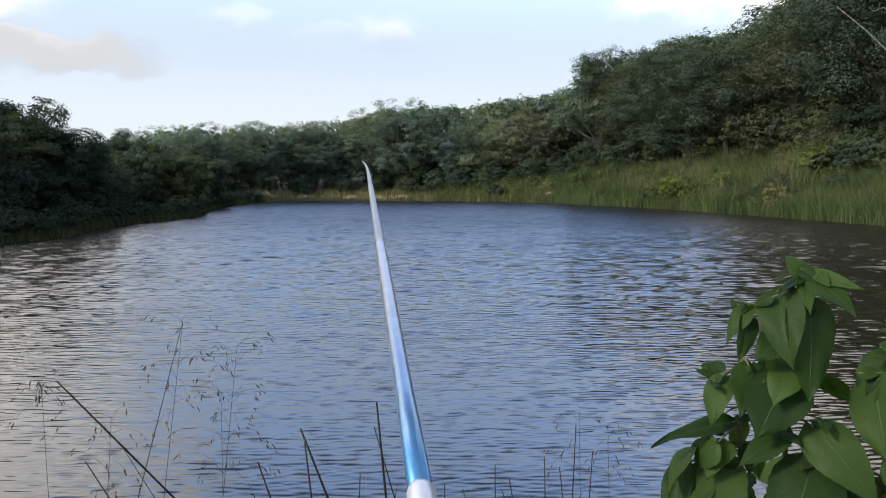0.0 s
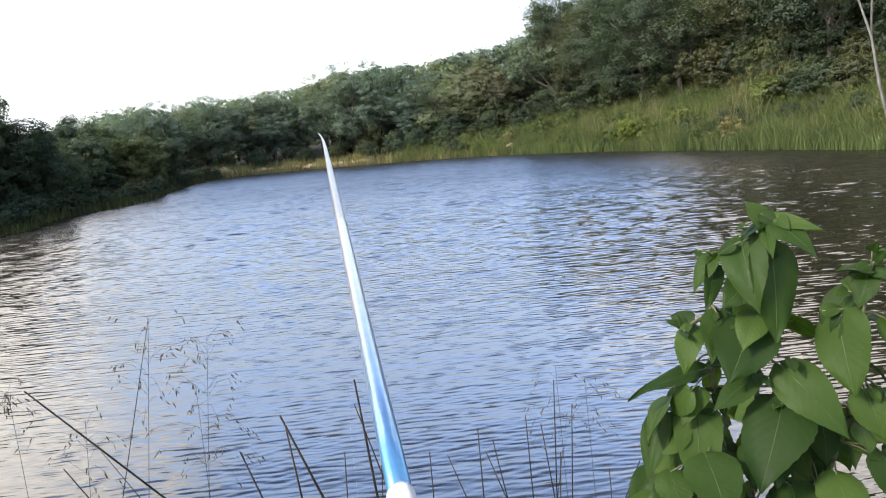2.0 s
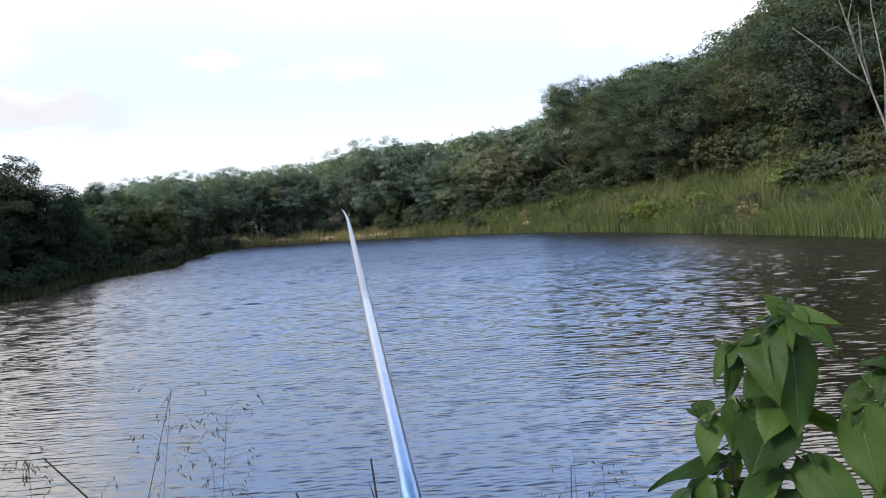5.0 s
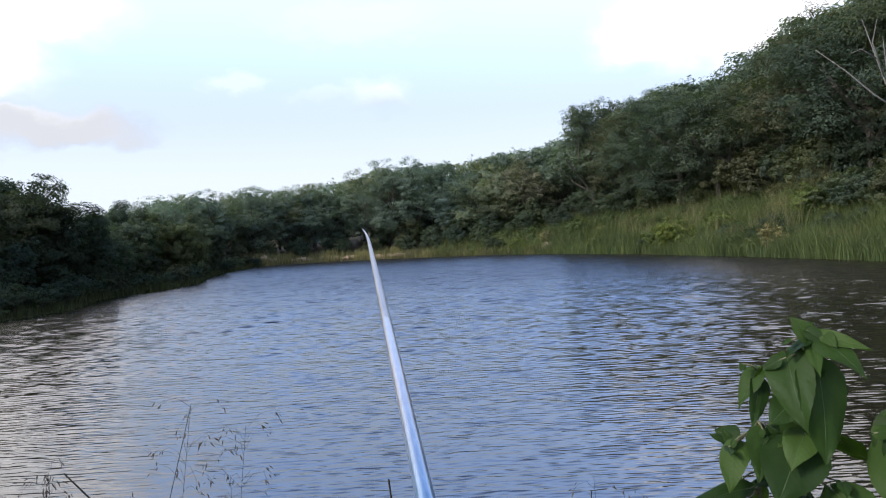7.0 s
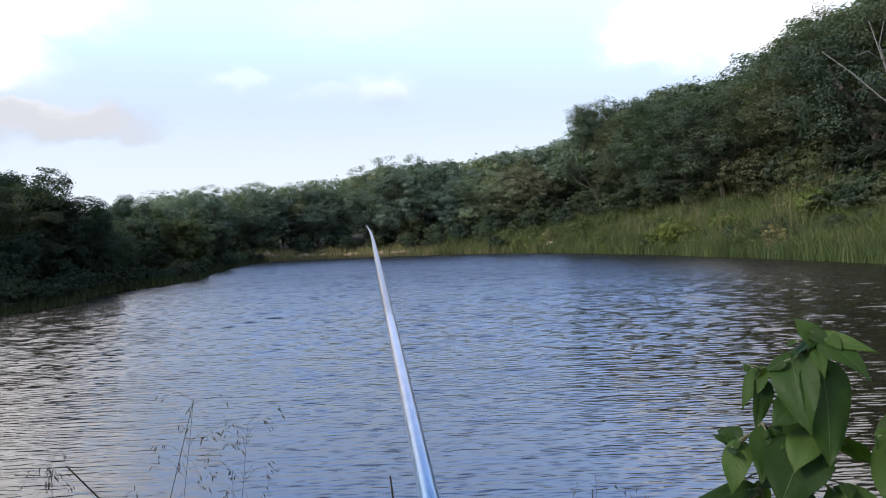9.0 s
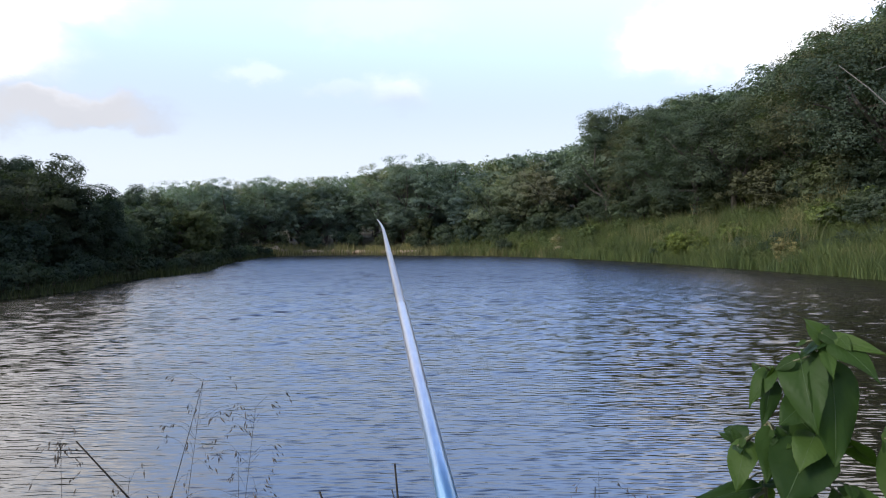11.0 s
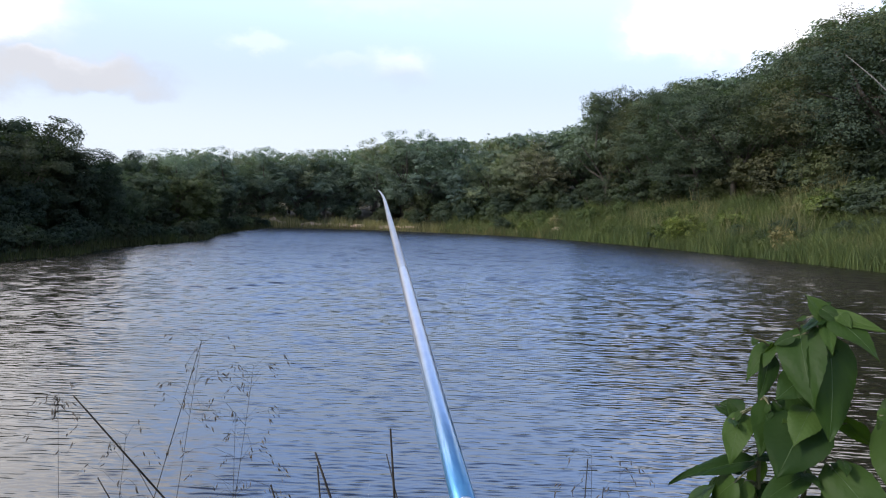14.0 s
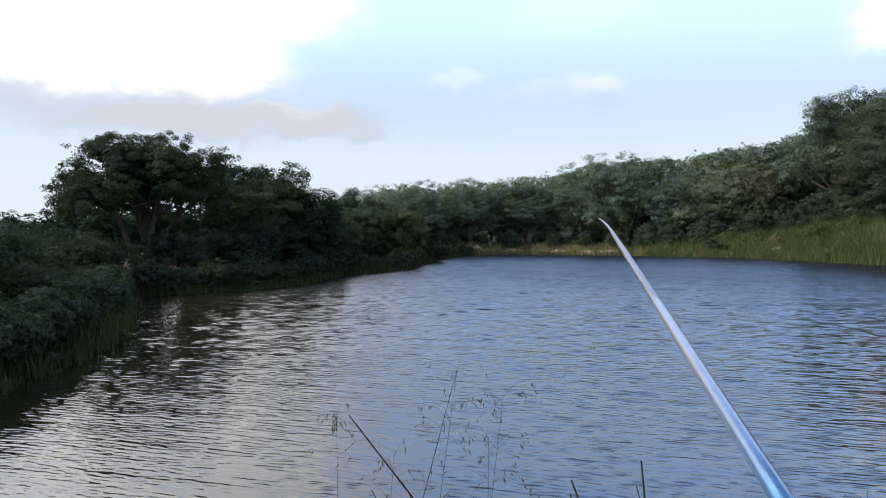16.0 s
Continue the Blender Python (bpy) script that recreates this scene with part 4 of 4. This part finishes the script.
STEMS = {
    "main": [(0.563, 1.081, 1.648), (0.573, 1.098, 1.528), (0.571, 1.122, 1.345), (0.566, 1.136, 1.128), (0.56, 1.15, 0.7), (0.55, 1.16, 0.1)],
    "left": [(0.507, 1.130, 1.590), (0.505, 1.153, 1.483), (0.514, 1.160, 1.315), (0.541, 1.170, 1.112), (0.55, 1.17, 0.7), (0.56, 1.18, 0.1)],
    "right": [(0.701, 1.021, 1.570), (0.699, 1.046, 1.454), (0.693, 1.063, 1.305), (0.657, 1.097, 1.140), (0.60, 1.13, 0.7), (0.57, 1.14, 0.1)],
}
sticks = []
for points in STEMS.values():
    sticks.append(tube(points, [0.0022, 0.003, 0.004, 0.005, 0.006, 0.007], 7))
nodes = [Vector(a).lerp(Vector(b), k / 5) for p in STEMS.values() for a, b in zip(p[:-1], p[1:]) for k in range(5)]
leaf_data, rib_data = [], []
for seed, droop in ((1, 0.34), (2, 0.22), (3, 0.45), (4, 0.15), (5, 0.38), (6, 0.28), (7, 0.52)):
    for store, name, (verts, faces), material in ((leaf_data, "leaf", leaf_mesh(seed, droop), HERB), (rib_data, "midrib", rib_mesh(seed, droop), VEIN)):
        me = bpy.data.meshes.new(name)
        me.from_pydata([tuple(p) for p in verts], [], faces)
        me.materials.append(material)
        me.polygons.foreach_set("use_smooth", [True] * len(faces))
        store.append(me)
rng = np.random.default_rng(14)
EYE = Vector((0, 0, 1.81))
extra = []
for k in range(120):
    node = Vector((rng.uniform(0.40, 0.76), rng.uniform(1.06, 1.32), 0.80 + 0.52 * rng.uniform(0, 1) ** 1.3))
    swing = rng.uniform(0, 2 * math.pi)
    reach = rng.uniform(0.045, 0.10)
    extra.append((tuple(node), tuple(node + Vector((math.cos(swing) * reach, math.sin(swing) * reach, -rng.uniform(0.02, 0.07)))), reach * rng.uniform(0.65, 0.95)))
for k in range(46):
    node = rng.choice(len(nodes))
    node = nodes[node] if nodes[node].z > 1.12 else Vector((rng.uniform(0.44, 0.72), rng.uniform(1.08, 1.2), rng.uniform(1.12, 1.42)))
    if node.z > 1.56:
        continue
    swing, reach = rng.uniform(0, 2 * math.pi), rng.uniform(0.045, 0.085)
    a = node + Vector((math.cos(swing), math.sin(swing), 0.3)) * rng.uniform(0.015, 0.05)
    extra.append((tuple(a), tuple(a + Vector((math.cos(swing) * 0.8, math.sin(swing) * 0.8, -rng.uniform(0.2, 0.9))).normalized() * reach), reach * rng.uniform(0.6, 0.85)))
for start, end, width in MAIN + LEFT + RIGHT:
    for k in range(2):
        a = Vector(start) + Vector(rng.normal(size=3) * 0.012)
        way = (Vector(end) - Vector(start)).normalized() + Vector(rng.normal(size=3) * 0.8) + Vector((0, 0, 0.3))
        reach = rng.uniform(0.018, 0.040)
        extra.append((tuple(a), tuple(a + way.normalized() * reach), reach * rng.uniform(0.45, 0.7)))
for number, (start, end, width) in enumerate(MAIN + LEFT + RIGHT + LOW + extra):
    a, b = Vector(start), Vector(end)
    along_leaf = (b - a) * 0.92
    long = along_leaf.length
    yv = along_leaf.normalized()
    face = ((EYE - a).normalized() + Vector((0, 0, 0.75)) + Vector(rng.normal(size=3) * 0.38))
    zv = (face - yv * face.dot(yv)).normalized()
    xv = yv.cross(zv)
    node = min(nodes, key=lambda n: (n - a).length)
    sticks.append(tube([node, node.lerp(a, 0.5) + Vector((0, 0, 0.004)), a], [0.0019, 0.0016, 0.0014], 5))
    leaf = new("leaf", leaf_data[number % 7])
    leaf.parent = plant
    thick = (long + width) / 2
    leaf.matrix_world = Matrix((( xv.x * width, yv.x * long, zv.x * thick, a.x), (xv.y * width, yv.y * long, zv.y * thick, a.y), (xv.z * width, yv.z * long, zv.z * thick, a.z), (0, 0, 0, 1)))
    rib = new("midrib", rib_data[number % 7])
    rib.parent = leaf
smooth(part("stalk", join(*sticks), GSTEM, plant, "thin brown-green branching stalk"))


# ---- dry stems and panicle grass at the near edge ----
REEDS = [
    (-0.282, 1.335, 1.312, 0.202, 1.226),
    (-0.295, 1.435, 1.247, -0.132, 1.242),
    (-0.376, 1.363, 1.232, 0.074, 1.126),
    (-0.148, 1.509, 1.31, -0.022, 1.387),
    (-0.159, 1.558, 1.235, 0.198, 1.369),
    (-0.186, 1.504, 1.145, -0.197, 1.184),
    (0.004, 1.617, 1.071, 0.004, 1.345),
    (0.047, 1.617, 1.058, 0.422, 1.217),
    (0.129, 1.663, 1.099, 0.129, 1.488),
    (0.141, 1.611, 1.059, 0.496, 1.295),
    (0.164, 1.66, 1.067, 0.335, 1.443),
    (0.264, 1.748, 1.084, 0.277, 1.612),
    (0.294, 1.693, 1.081, 0.401, 1.51),
    (0.342, 1.735, 1.179, 0.286, 1.638),
    (0.395, 1.775, 1.091, 0.319, 1.676),
    (0.339, 1.684, 1.003, 0.226, 1.421),
    (0.456, 1.657, 0.956, 0.39, 1.259),
    (0.498, 1.54, 1.031, -0.013, 1.351),
    (-0.758, 1.422, 1.209, 0.022, 1.276),
    (-0.846, 1.487, 1.364, 0.155, 1.837),
    (-0.573, 1.508, 1.491, -0.893, 1.247),
    (-0.692, 1.456, 1.223, -0.001, 1.456),
]
EDGE_STEMS = "dry stems at the near water's edge"
for k, (tx, ty, tz, bx, by) in enumerate(REEDS):
    foot = Vector((bx, by, float(height(bx, by)[0]) - 0.03))
    top = Vector((tx, ty, tz))
    m = foot.lerp(top, 0.55)
    thick = (0.0034 if k in (0, 3) else 0.0028) if k in (0, 1, 2, 3, 19) else (0.0011 if k in (20, 21) else 0.0020)
    reed = tagged(new("dry_stem"), "thin dark dry stem at the water's edge", "stem", EDGE_STEMS)
    smooth(part("stalk", tube([foot, foot.lerp(top, 0.3), m, top.lerp(m, 0.3), top], [thick, thick * 0.97, thick * 0.9, thick * 0.8, thick * 0.6], 6), STALK, reed))
    if k in (3, 4, 7, 9, 13):
        part("dry_leaf", tube([m.lerp(top, 0.4), m.lerp(top, 0.6) + Vector((0.02, 0.0, 0.03)), m.lerp(top, 0.7) + Vector((0.035, 0.005, 0.0))], [0.0007, 0.0009, 0.0003], 4), STALK, reed)


def spikelet(at, way, long, rng):
    side = way.orthogonal().normalized()
    up = way.cross(side)
    r = long * 0.10
    m = at + way * long * 0.4
    verts = [at, m + side * r, m + up * r, m - side * r, m - up * r, at + way * long]
    return verts, [(0, 2, 1), (0, 3, 2), (0, 4, 3), (0, 1, 4), (5, 1, 2), (5, 2, 3), (5, 3, 4), (5, 4, 1)]


def panicle(seed, foot, top, spread, hang, count, stalk=0.0011):
    """A grass with an open, nodding head of fine branches that carry spikelets."""
    rng = np.random.default_rng(seed)
    root = tagged(new("panicle_grass"), "fine nodding seed-head grass at the near water's edge", "grass plant", "seed-head grasses")
    foot, top = Vector(foot), Vector(top)
    m = foot.lerp(top, 0.5) + Vector((0.01, 0, 0))
    smooth(part("stalk", tube([foot, m, top], [stalk, stalk * 0.8, stalk * 0.35], 5), STALK, root))
    twigs, seeds = [], []
    for k in range(count):
        s = rng.uniform(0, 1)
        a = top.lerp(m, s * hang)
        ang = rng.uniform(0, 2 * math.pi)
        reach = spread * rng.uniform(0.25, 1.0)
        b = a + Vector((math.cos(ang) * reach, math.sin(ang) * reach * 0.5, rng.uniform(-0.02, 0.05)))
        c = b + Vector((math.cos(ang) * 0.02, math.sin(ang) * 0.01, -rng.uniform(0.01, 0.03)))
        twigs.append(tube([a, a.lerp(b, 0.5) + Vector((0, 0, 0.012)), b, c], [0.00035, 0.0003, 0.00025, 0.0002], 3))
        for j in range(int(rng.integers(2, 5))):
            p = b.lerp(c, rng.uniform(0, 1)) + Vector(rng.normal(size=3) * 0.005)
            way = Vector((math.cos(ang) * rng.uniform(0.1, 0.8), rng.normal() * 0.3, -rng.uniform(0.3, 1.0))).normalized()
            seeds.append(spikelet(p, way, rng.uniform(0.010, 0.019), rng))
    part("panicle", join(*twigs), STALK, root)
    part("seed_head", join(*seeds), SPIKE, root, "small brown drooping spikelets")
    return root


panicle(1, (-0.75, 1.40, 0.12), (-0.572, 1.508, 1.497), 0.13, 0.30, 17)
panicle(2, (-0.50, 1.42, 0.12), (-0.500, 1.527, 1.330), 0.12, 0.32, 18)
panicle(3, (-0.80, 1.36, 0.12), (-0.710, 1.447, 1.300), 0.11, 0.30, 15)
panicle(4, (-0.84, 1.40, 0.12), (-0.880, 1.487, 1.366), 0.05, 0.10, 12)
panicle(5, (0.34, 1.60, 0.10), (0.330, 1.640, 1.250), 0.09, 0.40, 12)
panicle(6, (-0.62, 1.46, 0.12), (-0.470, 1.560, 1.430), 0.10, 0.35, 16)
panicle(7, (0.42, 1.62, 0.10), (0.410, 1.680, 1.200), 0.08, 0.40, 10)
